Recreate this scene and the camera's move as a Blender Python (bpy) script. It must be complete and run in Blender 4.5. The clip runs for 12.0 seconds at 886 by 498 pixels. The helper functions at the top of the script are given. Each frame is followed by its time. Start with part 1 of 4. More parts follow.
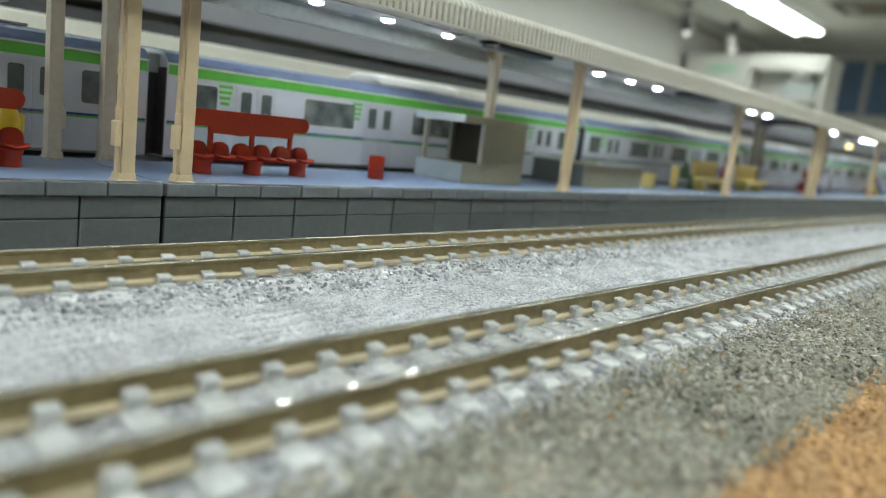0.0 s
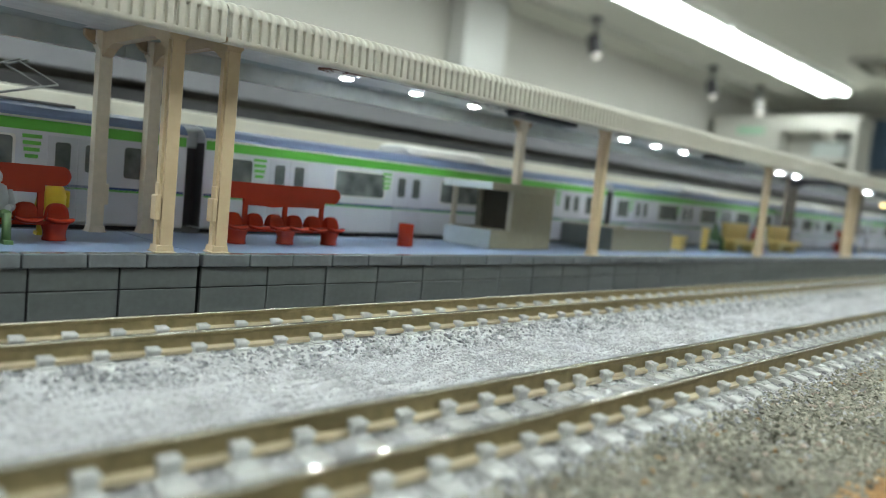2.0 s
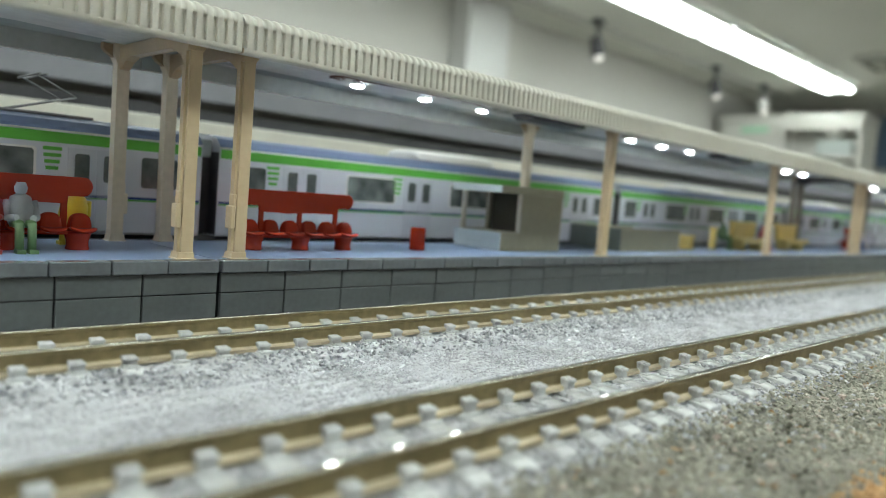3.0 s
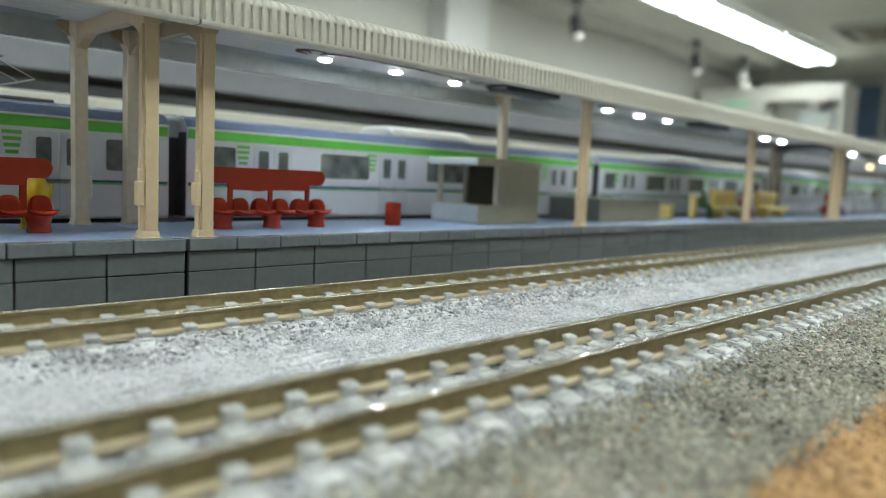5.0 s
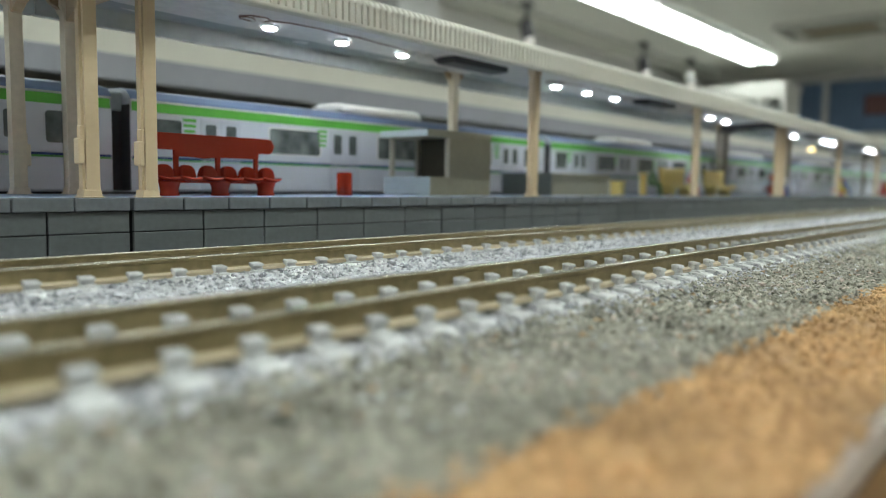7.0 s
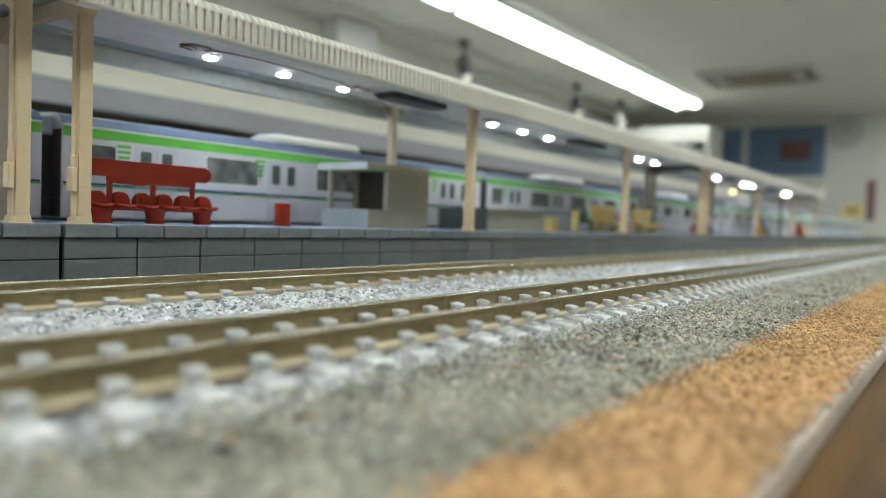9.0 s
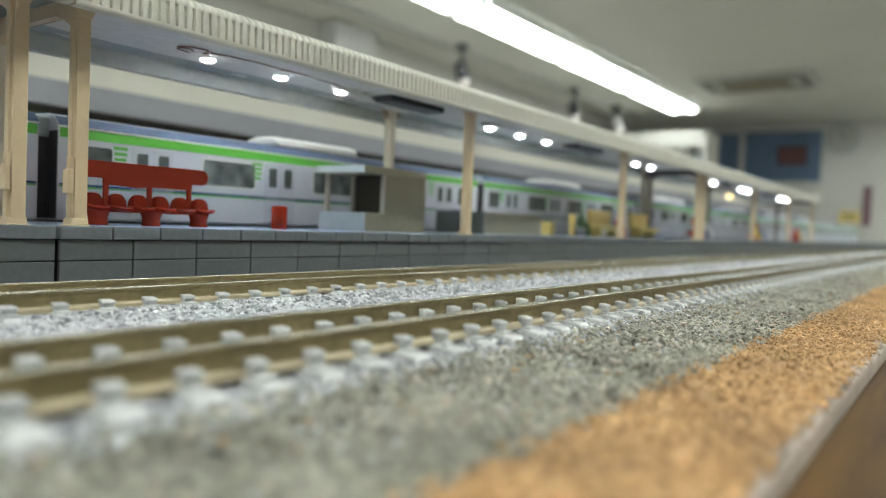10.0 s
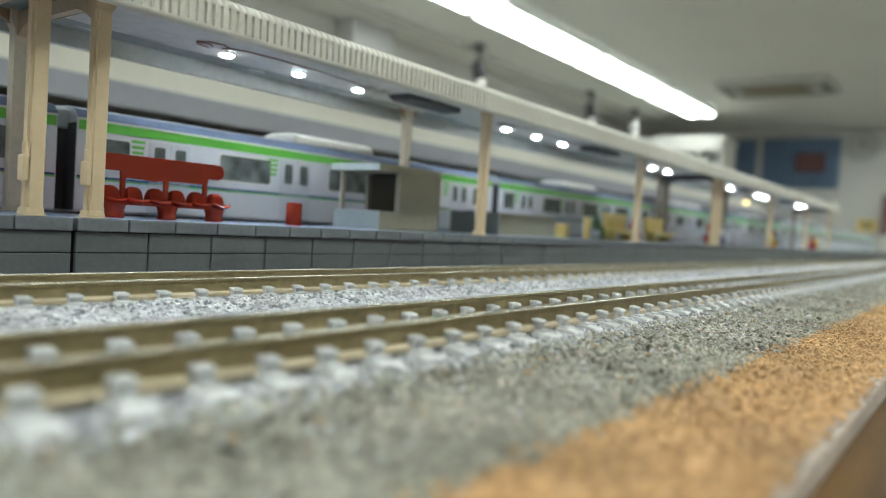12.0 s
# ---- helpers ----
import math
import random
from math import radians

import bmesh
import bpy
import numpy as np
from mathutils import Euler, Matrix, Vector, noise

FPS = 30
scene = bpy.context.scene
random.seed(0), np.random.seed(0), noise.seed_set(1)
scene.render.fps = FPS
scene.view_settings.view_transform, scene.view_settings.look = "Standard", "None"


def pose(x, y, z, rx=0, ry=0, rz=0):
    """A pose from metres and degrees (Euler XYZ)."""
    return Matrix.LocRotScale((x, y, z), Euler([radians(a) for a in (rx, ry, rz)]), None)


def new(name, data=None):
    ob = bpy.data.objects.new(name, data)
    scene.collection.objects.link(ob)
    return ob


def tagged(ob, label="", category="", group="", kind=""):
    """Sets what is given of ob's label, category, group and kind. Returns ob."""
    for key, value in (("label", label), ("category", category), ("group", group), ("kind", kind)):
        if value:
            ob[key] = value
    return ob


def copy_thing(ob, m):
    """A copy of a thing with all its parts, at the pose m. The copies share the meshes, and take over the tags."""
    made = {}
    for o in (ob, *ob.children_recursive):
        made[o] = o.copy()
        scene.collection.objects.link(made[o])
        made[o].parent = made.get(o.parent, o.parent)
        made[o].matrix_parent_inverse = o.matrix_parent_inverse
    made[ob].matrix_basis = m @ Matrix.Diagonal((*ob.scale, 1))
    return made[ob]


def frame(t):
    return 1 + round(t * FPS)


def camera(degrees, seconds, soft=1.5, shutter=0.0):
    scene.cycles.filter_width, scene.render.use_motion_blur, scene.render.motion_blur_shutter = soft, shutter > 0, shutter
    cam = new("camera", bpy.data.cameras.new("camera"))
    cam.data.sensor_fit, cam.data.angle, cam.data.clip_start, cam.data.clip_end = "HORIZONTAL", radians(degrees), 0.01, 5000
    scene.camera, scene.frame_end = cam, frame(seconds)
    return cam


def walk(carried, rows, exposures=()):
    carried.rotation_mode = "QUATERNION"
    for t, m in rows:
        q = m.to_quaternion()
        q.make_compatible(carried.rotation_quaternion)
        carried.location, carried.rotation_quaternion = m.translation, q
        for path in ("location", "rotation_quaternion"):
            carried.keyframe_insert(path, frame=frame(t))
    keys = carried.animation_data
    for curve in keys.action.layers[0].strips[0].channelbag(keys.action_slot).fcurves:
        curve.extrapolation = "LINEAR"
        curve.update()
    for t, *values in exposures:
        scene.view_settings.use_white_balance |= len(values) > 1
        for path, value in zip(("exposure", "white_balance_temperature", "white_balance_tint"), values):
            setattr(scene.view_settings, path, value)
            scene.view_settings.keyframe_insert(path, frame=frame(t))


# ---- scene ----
C = 0.01  # the model is laid out in centimetres

# ---------------------------------------------------------------- camera
cam = camera(62.357, 12.0, soft=0.9)
cam.data.dof.use_dof = True
cam.data.dof.focus_distance = 9.8 * C
cam.data.dof.aperture_fstop = 23.0
PATH = [
    (0, -4.500, -8.891, 1.340, -48.20, -9.67, 6.86),
    (0.5, -4.605, -8.972, 1.348, -46.77, -6.02, 7.33),
    (1, -4.574, -8.987, 1.362, -45.86, -5.26, 6.99),
    (1.5, -4.574, -9.004, 1.349, -45.38, -4.87, 6.23),
    (2, -4.563, -8.993, 1.354, -45.21, -4.78, 5.61),
    (2.5, -4.581, -9.013, 1.339, -45.05, -4.63, 5.19),
    (3, -4.774, -9.052, 1.319, -44.71, -4.42, 4.52),
    (5, -4.528, -9.110, 1.125, -45.79, -5.59, 2.57),
    (5.5, -4.501, -9.144, 1.108, -45.83, -5.58, 1.67),
    (6, -4.538, -9.103, 1.129, -45.96, -5.40, 1.31),
    (6.5, -4.503, -9.181, 1.033, -47.05, -5.20, 1.13),
    (6.6, -4.498, -9.204, 0.963, -48.68, -6.51, 1.03),
    (6.7, -4.491, -9.229, 0.620, -48.49, -5.44, 0.96),
    (6.8, -4.492, -9.245, 0.397, -48.69, -5.01, 0.85),
    (7, -4.495, -9.271, 0.382, -48.94, -4.93, 0.82),
    (7.5, -4.585, -9.333, 0.378, -51.39, -4.28, 0.68),
    (9.5, -4.636, -9.318, 0.396, -54.15, -2.09, 2.19),
    (10, -4.629, -9.321, 0.391, -54.20, -1.95, 2.32),
    (10.5, -4.626, -9.311, 0.389, -54.16, -1.85, 2.60),
    (11, -4.651, -9.311, 0.399, -54.27, -1.79, 3.00),
    (11.5, -4.640, -9.293, 0.402, -53.96, -1.84, 3.31),
    (12, -4.607, -9.281, 0.394, -53.19, -2.03, 3.57),
]
walk(cam, [(t, pose(x * C, y * C, z * C, 90 + pitch, 0, yaw) @ pose(0, 0, 0, 0, 0, roll)) for t, x, y, z, yaw, pitch, roll in PATH],
     exposures=[(0.0, -0.02, 6480, 12), (6.5, 0.0, 6480, 12), (7.0, -0.06, 6480, 13), (7.5, 0.0, 6480, 13), (9.5, 0.08, 6580, 14), (11.5, 0.08, 6580, 14), (12.0, 0.08, 6470, 13)])

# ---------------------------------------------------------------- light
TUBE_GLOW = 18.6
LED_GLOW = 28.0
LENS_GLOW = 330.0
world = bpy.data.worlds.new("room_air")
world.use_nodes = True
world.node_tree.nodes["Background"].inputs[0].default_value = (0.9, 0.95, 1.0, 1)
world.node_tree.nodes["Background"].inputs[1].default_value = 0.05
scene.world = world


# ---------------------------------------------------------------- materials
def material(name, color, rough=0.5, metal=0.0, vary=0.12, grain=0.001, stain=0.01, bump=0.0, other=None, mix=0.5, random=0.0, spec=0.5, coat=0.0, stretch=None, trans=0.0):
    """A surface with variation at two scales; grain and stain are the sizes in metres."""
    m = bpy.data.materials.new(name)
    m.use_nodes = True
    nt = m.node_tree
    n, l = nt.nodes, nt.links
    b = n["Principled BSDF"]
    tc = n.new("ShaderNodeTexCoord")
    src = tc.outputs["Object"]
    if stretch:
        mp = n.new("ShaderNodeMapping")
        mp.inputs["Scale"].default_value = stretch
        l.new(src, mp.inputs["Vector"])
        src = mp.outputs["Vector"]
    fine = n.new("ShaderNodeTexNoise")
    fine.inputs["Scale"].default_value = 1 / grain
    fine.inputs["Detail"].default_value = 4
    big = n.new("ShaderNodeTexNoise")
    big.inputs["Scale"].default_value = 1 / stain
    big.inputs["Detail"].default_value = 3
    l.new(src, fine.inputs["Vector"])
    l.new(src, big.inputs["Vector"])
    ramp = n.new("ShaderNodeValToRGB")
    c = Vector(color)
    o = Vector(other) if other else c * (1 - vary)
    ramp.color_ramp.elements[0].position, ramp.color_ramp.elements[1].position = 0.5 - 0.25 * mix, 0.5 + 0.25 * mix
    ramp.color_ramp.elements[0].color = (*o, 1)
    ramp.color_ramp.elements[1].color = (*c, 1)
    add = n.new("ShaderNodeMath")
    add.operation = "ADD"
    half = n.new("ShaderNodeMath")
    half.operation = "MULTIPLY"
    half.inputs[1].default_value = 0.5
    l.new(fine.outputs["Fac"], add.inputs[0])
    l.new(big.outputs["Fac"], add.inputs[1])
    l.new(add.outputs[0], half.inputs[0])
    val = half.outputs[0]
    l.new(val, ramp.inputs["Fac"])
    col = ramp.outputs["Color"]
    if random:
        hs = n.new("ShaderNodeHueSaturation")
        info = n.new("ShaderNodeObjectInfo")
        geo = n.new("ShaderNodeNewGeometry")
        s = n.new("ShaderNodeMath")
        s.operation = "ADD"
        l.new(info.outputs["Random"], s.inputs[0])
        l.new(geo.outputs["Random Per Island"], s.inputs[1])
        mr = n.new("ShaderNodeMapRange")
        mr.inputs["From Min"].default_value, mr.inputs["From Max"].default_value = 0, 2
        mr.inputs["To Min"].default_value, mr.inputs["To Max"].default_value = 1 - random, 1 + random
        l.new(s.outputs[0], mr.inputs["Value"])
        l.new(mr.outputs["Result"], hs.inputs["Value"])
        l.new(col, hs.inputs["Color"])
        col = hs.outputs["Color"]
    l.new(col, b.inputs["Base Color"])
    b.inputs["Metallic"].default_value = metal
    b.inputs["Specular IOR Level"].default_value = spec
    b.inputs["Coat Weight"].default_value = coat
    b.inputs["Transmission Weight"].default_value = trans
    rr = n.new("ShaderNodeMapRange")
    rr.inputs["To Min"].default_value, rr.inputs["To Max"].default_value = max(0.02, rough - 0.08), min(1, rough + 0.08)
    l.new(val, rr.inputs["Value"])
    l.new(rr.outputs["Result"], b.inputs["Roughness"])
    if bump:
        bp = n.new("ShaderNodeBump")
        bp.inputs["Strength"].default_value = 1.0
        bp.inputs["Distance"].default_value = bump
        l.new(fine.outputs["Fac"], bp.inputs["Height"])
        l.new(bp.outputs["Normal"], b.inputs["Normal"])
    return m


def glow(name, color, strength):
    m = bpy.data.materials.new(name)
    m.use_nodes = True
    b = m.node_tree.nodes["Principled BSDF"]
    b.inputs["Base Color"].default_value = (*color, 1)
    b.inputs["Emission Color"].default_value = (*color, 1)
    b.inputs["Emission Strength"].default_value = strength
    return m


# Deck colour takes in the bluish sheen that the LEDs give it.
M_PLAT_TOP = material("platform_top_blue_sheen", (0.20, 0.28, 0.43), 0.34, vary=0.2, grain=0.0012, stain=0.02, bump=0.00001)
M_BRICK = material("platform_wall_plastic", (0.112, 0.125, 0.125), 0.45, vary=0.2, grain=0.0008, stain=0.012, bump=0.00001, random=0.06)
M_CAP = material("platform_kerb_plastic", (0.155, 0.17, 0.18), 0.24, vary=0.2, grain=0.0008, stain=0.01, bump=0.00001, random=0.06)
M_JOINT = material("joint_shadow_paint", (0.012, 0.013, 0.014), 0.8)
M_CREAM = material("cream_canopy_plastic", (0.64, 0.62, 0.54), 0.42, vary=0.1, grain=0.001, stain=0.02, bump=0.000006)
M_POST = material("ivory_post_plastic", (0.62, 0.50, 0.33), 0.36, other=(0.54, 0.41, 0.255), mix=0.9, grain=0.0012, stain=0.006, bump=0.00001)
# Rear posts: the front posts' plastic, paler to offset missing light.
M_REARPOST = material("lightened_post_plastic", (0.72, 0.64, 0.50), 0.36, vary=0.12, grain=0.001, stain=0.008, bump=0.00001)
M_CORBEL = material("rust_stained_corbel_plastic", (0.46, 0.36, 0.22), 0.45, other=(0.30, 0.20, 0.11), mix=0.9, grain=0.001, stain=0.004, bump=0.00001)
M_UNDER = material("grey_soffit_card", (0.80, 0.79, 0.75), 0.6, vary=0.16, grain=0.002, stain=0.02, bump=0.00002)
M_ROOF = material("canopy_roof_plastic", (0.55, 0.55, 0.52), 0.5, vary=0.12, grain=0.002, stain=0.03)
M_RED = material("red_bench_paint", (0.53, 0.041, 0.0145), 0.24, vary=0.08, grain=0.0015, stain=0.01, bump=0.000006, coat=0.2, spec=0.45)
M_YELLOW = material("yellow_bench_paint", (0.88, 0.68, 0.22), 0.35, vary=0.12)
M_HUT = material("beige_kiosk_plastic", (0.38, 0.35, 0.245), 0.42, vary=0.12, grain=0.0012, stain=0.01, bump=0.000008)
M_HUTIN = material("shaded_kiosk_inside", (0.035, 0.03, 0.018), 0.7)
# Tone of the kiosk's bluish-lit ends, and of plain pale grey parts.
M_HUTGREY = material("pale_blue_grey_plastic", (0.45, 0.52, 0.53), 0.4, vary=0.1)
M_ENDGREY = material("shaded_parapet_end", (0.20, 0.225, 0.21), 0.45, vary=0.12)
M_RAILSIDE = material("rail_side_bronze", (0.28, 0.22, 0.11), 0.45, metal=0.35, vary=0.3, grain=0.001, stain=0.008, other=(0.19, 0.15, 0.07))
M_RAILHEAD = material("rail_head_nickel", (0.56, 0.53, 0.45), 0.05, metal=0.9, vary=0.25, grain=0.0012, stain=0.02)
M_RAILFOOT = material("rail_foot_tan", (0.60, 0.51, 0.35), 0.4, metal=0.3, vary=0.2)
M_SLEEPER = material("pale_grey_sleeper_plastic", (0.80, 0.81, 0.80), 0.32, vary=0.25, grain=0.0006, stain=0.004, bump=0.00002, random=0.12, coat=0.8)
M_BALLAST = material("white_ballast", (0.62, 0.625, 0.64), 0.28, vary=0.35, grain=0.0008, stain=0.006, bump=0.0001, random=0.28, spec=0.6)
M_GRAVEL = material("grey_green_gravel", (0.425, 0.408, 0.335), 0.7, vary=0.45, grain=0.0008, stain=0.01, bump=0.00015, random=0.5)
M_ORANGE = material("orange_scatter", (0.58, 0.36, 0.17), 0.8, vary=0.4, grain=0.0007, stain=0.01, bump=0.00012, random=0.42)
M_DARKSTONE = material("dark_olive_gravel", (0.17, 0.165, 0.12), 0.7, vary=0.4, grain=0.0008, stain=0.006, bump=0.0001, random=0.5)
M_BOARD = material("pale_board_edge", (0.62, 0.52, 0.44), 0.7, vary=0.3, grain=0.0012, stain=0.006, bump=0.0001)
M_WOOD = material("dark_varnished_wood", (0.20, 0.105, 0.032), 0.5, other=(0.035, 0.018, 0.008), mix=0.5, grain=0.0016, stain=0.009, stretch=(0.07, 1, 1), bump=0.0001, spec=0.12)
M_EARTH = material("grey_base_paint", (0.25, 0.24, 0.22), 0.85, vary=0.3)
M_CEIL = material("ceiling_paint", (0.65, 0.65, 0.59), 0.8, vary=0.06, grain=0.02, stain=0.5)
M_WALL = material("room_wall_paper", (0.46, 0.45, 0.41), 0.8, vary=0.06, grain=0.01, stain=0.6)
M_FLOOR = material("room_floor_vinyl", (0.40, 0.38, 0.34), 0.5, vary=0.2, grain=0.01, stain=0.3)
M_WHITE = material("white_plastic", (0.75, 0.75, 0.72), 0.5, vary=0.08, grain=0.01, stain=0.1)
M_BLACK = material("black_plastic", (0.012, 0.012, 0.013), 0.4)
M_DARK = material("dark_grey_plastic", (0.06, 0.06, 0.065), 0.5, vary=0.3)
M_LINING = material("grey_green_lining", (0.42, 0.46, 0.44), 0.6, vary=0.2, grain=0.002, stain=0.02)
M_PILLAR = material("pillar_paint", (0.54, 0.54, 0.52), 0.7, vary=0.05, grain=0.01, stain=0.3)
M_GLASSY = material("clear_ballast_stone", (0.50, 0.51, 0.54), 0.18, vary=0.4, grain=0.0008, stain=0.004, random=0.45, spec=0.8)
M_SAND = material("fine_white_ballast", (0.66, 0.66, 0.685), 0.28, vary=0.25, grain=0.0006, stain=0.008, bump=0.0001, random=0.16, spec=0.7)
M_CHAIR = material("pale_grey_rail_chair_plastic", (0.53, 0.54, 0.535), 0.28, vary=0.25, grain=0.0006, stain=0.003, random=0.12)
M_BRIGHT = material("cream_enamel", (0.56, 0.55, 0.50), 0.35, vary=0.05, grain=0.02, stain=0.3)
M_SHADE = material("grey_cream_glass", (0.52, 0.51, 0.45), 0.3)
M_JAMB = material("pale_beige_frame_plastic", (0.50, 0.48, 0.40), 0.4)
M_ACPANEL = material("air_conditioner_shell", (0.47, 0.47, 0.43), 0.6, vary=0.05, grain=0.02, stain=0.2)
M_OLIVE = material("dark_olive_slot", (0.13, 0.125, 0.10), 0.6)
M_CLOCK = material("clock_face_grey", (0.46, 0.46, 0.42), 0.5)
M_SOFFIT2 = material("lavender_grey_card", (0.76, 0.75, 0.73), 0.6, vary=0.14, grain=0.002, stain=0.02)
M_WALL_EAST = material("white_end_wall_paint", (0.62, 0.61, 0.57), 0.8, vary=0.05, grain=0.01, stain=0.6)
M_AMBER = glow("amber_lamp_glow", (1.0, 0.75, 0.3), 3.0)
M_WIRE = material("brown_wire", (0.16, 0.06, 0.03), 0.4)
M_BODY = material("train_silver_paint", (0.60, 0.63, 0.68), 0.3, metal=0.2, vary=0.035, grain=0.004, stain=0.06)
M_PANTO = material("dull_grey_pantograph_metal", (0.20, 0.20, 0.20), 0.4, metal=0.4, vary=0.2)
M_GREEN = material("train_green_band", (0.11, 0.46, 0.055), 0.35, vary=0.06)
M_NAVY = material("train_navy_band", (0.02, 0.05, 0.2), 0.35, vary=0.1)
M_TROOF = material("train_roof_blue_grey", (0.15, 0.21, 0.35), 0.5, vary=0.15)
# Pale mottling paints in reflections and the inside seen through the glass.
M_TGLASS = material("train_window_painted_reflections", (0.21, 0.24, 0.225), 0.12, other=(0.04, 0.052, 0.048), mix=0.6, grain=0.005, stain=0.006, spec=0.6)
M_DOOR = material("train_door_silver", (0.54, 0.57, 0.62), 0.3, metal=0.25, vary=0.04, stain=0.05)
M_LAV = material("lavender_grey_concrete_paint", (0.245, 0.245, 0.27), 0.7, vary=0.1, grain=0.004, stain=0.05)
# Brown that carries shade: viaduct underside and far rear posts.
M_SOFFIT = material("shade_brown", (0.20, 0.176, 0.14), 0.8)
M_BLUE = material("blue_curtain_cloth", (0.15, 0.225, 0.34), 0.85, vary=0.2, grain=0.02, stain=0.2)
M_MAROON = material("maroon_board", (0.12, 0.05, 0.045), 0.6)
M_LEAF = material("foliage_green", (0.06, 0.16, 0.025), 0.7, vary=0.5)
M_PANEL = material("slate_blue_panel", (0.24, 0.27, 0.33), 0.5, vary=0.12)
M_FIG = {k: material("figure_" + k, v, 0.4) for k, v in dict(yellow=(0.75, 0.55, 0.03), green=(0.11, 0.20, 0.08), grey=(0.42, 0.43, 0.45), red=(0.42, 0.06, 0.05), blue=(0.05, 0.12, 0.4), white=(0.7, 0.7, 0.68)).items()}
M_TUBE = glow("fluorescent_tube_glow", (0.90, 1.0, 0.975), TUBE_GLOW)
M_LED = glow("led_glow", (0.90, 0.97, 1.0), LED_GLOW)
M_LENS = glow("led_lens_glow", (0.90, 0.97, 1.0), LENS_GLOW)
M_SPOT = glow("warm_bulb_glow", (1.0, 0.97, 0.9), 0.5)


# ---------------------------------------------------------------- mesh helpers
def box(bm, x0, x1, y0, y1, z0, z1, bevel=0.0, seg=1):
    v = [bm.verts.new((x, y, z)) for x in (x0, x1) for y in (y0, y1) for z in (z0, z1)]
    f = [bm.faces.new([v[i] for i in q]) for q in ((0, 1, 3, 2), (4, 6, 7, 5), (0, 4, 5, 1), (2, 3, 7, 6), (0, 2, 6, 4), (1, 5, 7, 3))]
    if bevel:
        bmesh.ops.bevel(bm, geom=list({e for q in f for e in q.edges}), offset=bevel, segments=seg, affect="EDGES", profile=0.5)
    return bm


def boxed(*a, bevel=0.0, seg=1):
    return box(bmesh.new(), *a, bevel=bevel, seg=seg)


def tube(bm, a, b, r0, r1=None, n=12, cap=True):
    a, b = Vector(a), Vector(b)
    r1 = r0 if r1 is None else r1
    q = (b - a).to_track_quat("Z", "Y")
    rings = [[bm.verts.new(p + q @ Vector((r * math.cos(2 * math.pi * i / n), r * math.sin(2 * math.pi * i / n), 0))) for i in range(n)] for p, r in ((a, r0), (b, r1))]
    for i in range(n):
        bm.faces.new((rings[0][i], rings[0][(i + 1) % n], rings[1][(i + 1) % n], rings[1][i])).smooth = True
    if cap:
        bm.faces.new(rings[0][::-1])
        bm.faces.new(rings[1])
    return bm


def lathe(bm, center, profile, n=16):
    """Turned shape about the vertical: profile of (radius, height)."""
    cx, cy, cz = center
    rings = [[bm.verts.new((cx + r * math.cos(2 * math.pi * i / n), cy + r * math.sin(2 * math.pi * i / n), cz + h)) for i in range(n)] for r, h in profile]
    for a, b in zip(rings, rings[1:]):
        for i in range(n):
            bm.faces.new((a[i], a[(i + 1) % n], b[(i + 1) % n], b[i])).smooth = True
    bm.faces.new(rings[0][::-1])
    bm.faces.new(rings[-1])
    return bm


def prism(bm, outline, axis, a, b, bevel=0.0):
    """An outline of two coordinates, pushed along x, y or z from a to b."""
    def at(p, w):
        return {"x": (w, p[0], p[1]), "y": (p[0], w, p[1]), "z": (p[0], p[1], w)}[axis]
    r = [[bm.verts.new(at(p, w)) for p in outline] for w in (a, b)]
    k = len(outline)
    f = [bm.faces.new(r[0]), bm.faces.new(r[1][::-1])]
    f += [bm.faces.new((r[0][i], r[1][i], r[1][(i + 1) % k], r[0][(i + 1) % k])) for i in range(k)]
    if bevel:
        bmesh.ops.bevel(bm, geom=list({e for q in f[:2] for e in q.edges}), offset=bevel, segments=1, affect="EDGES")
    return bm


def strip(bm, outline, a, b):
    """An open outline (y, z) pushed along x."""
    r = [[bm.verts.new((x, *p)) for p in outline] for x in (a, b)]
    for i in range(len(outline) - 1):
        bm.faces.new((r[0][i], r[1][i], r[1][i + 1], r[0][i + 1]))
    return bm


def mesh_of(bm, name, mat):
    bmesh.ops.recalc_face_normals(bm, faces=bm.faces)
    bmesh.ops.scale(bm, vec=(C, C, C), verts=bm.verts)
    me = bpy.data.meshes.new(name)
    bm.to_mesh(me)
    bm.free()
    me.materials.append(mat)
    return me


def thing(name, label, category, at=(0, 0, 0), turn=0, group="", kind=""):
    ob = new(name)
    ob.matrix_basis = pose(at[0] * C, at[1] * C, at[2] * C, 0, 0, turn)
    ob.empty_display_size = 0.002
    return tagged(ob, label, category, group, kind)


def part(name, bm, mat, parent=None, label="", at=(0, 0, 0), turn=0):
    me = bm if isinstance(bm, bpy.types.Mesh) else mesh_of(bm, name, mat)
    ob = new(name, me)
    ob.parent = parent
    ob.matrix_basis = pose(at[0] * C, at[1] * C, at[2] * C, 0, 0, turn)
    return tagged(ob, label) if label else ob


def solid(name, bm, mat, label, category, at=(0, 0, 0), turn=0, group="", kind=""):
    return tagged(part(name, bm, mat, None, "", at, turn), label, category, group, kind)


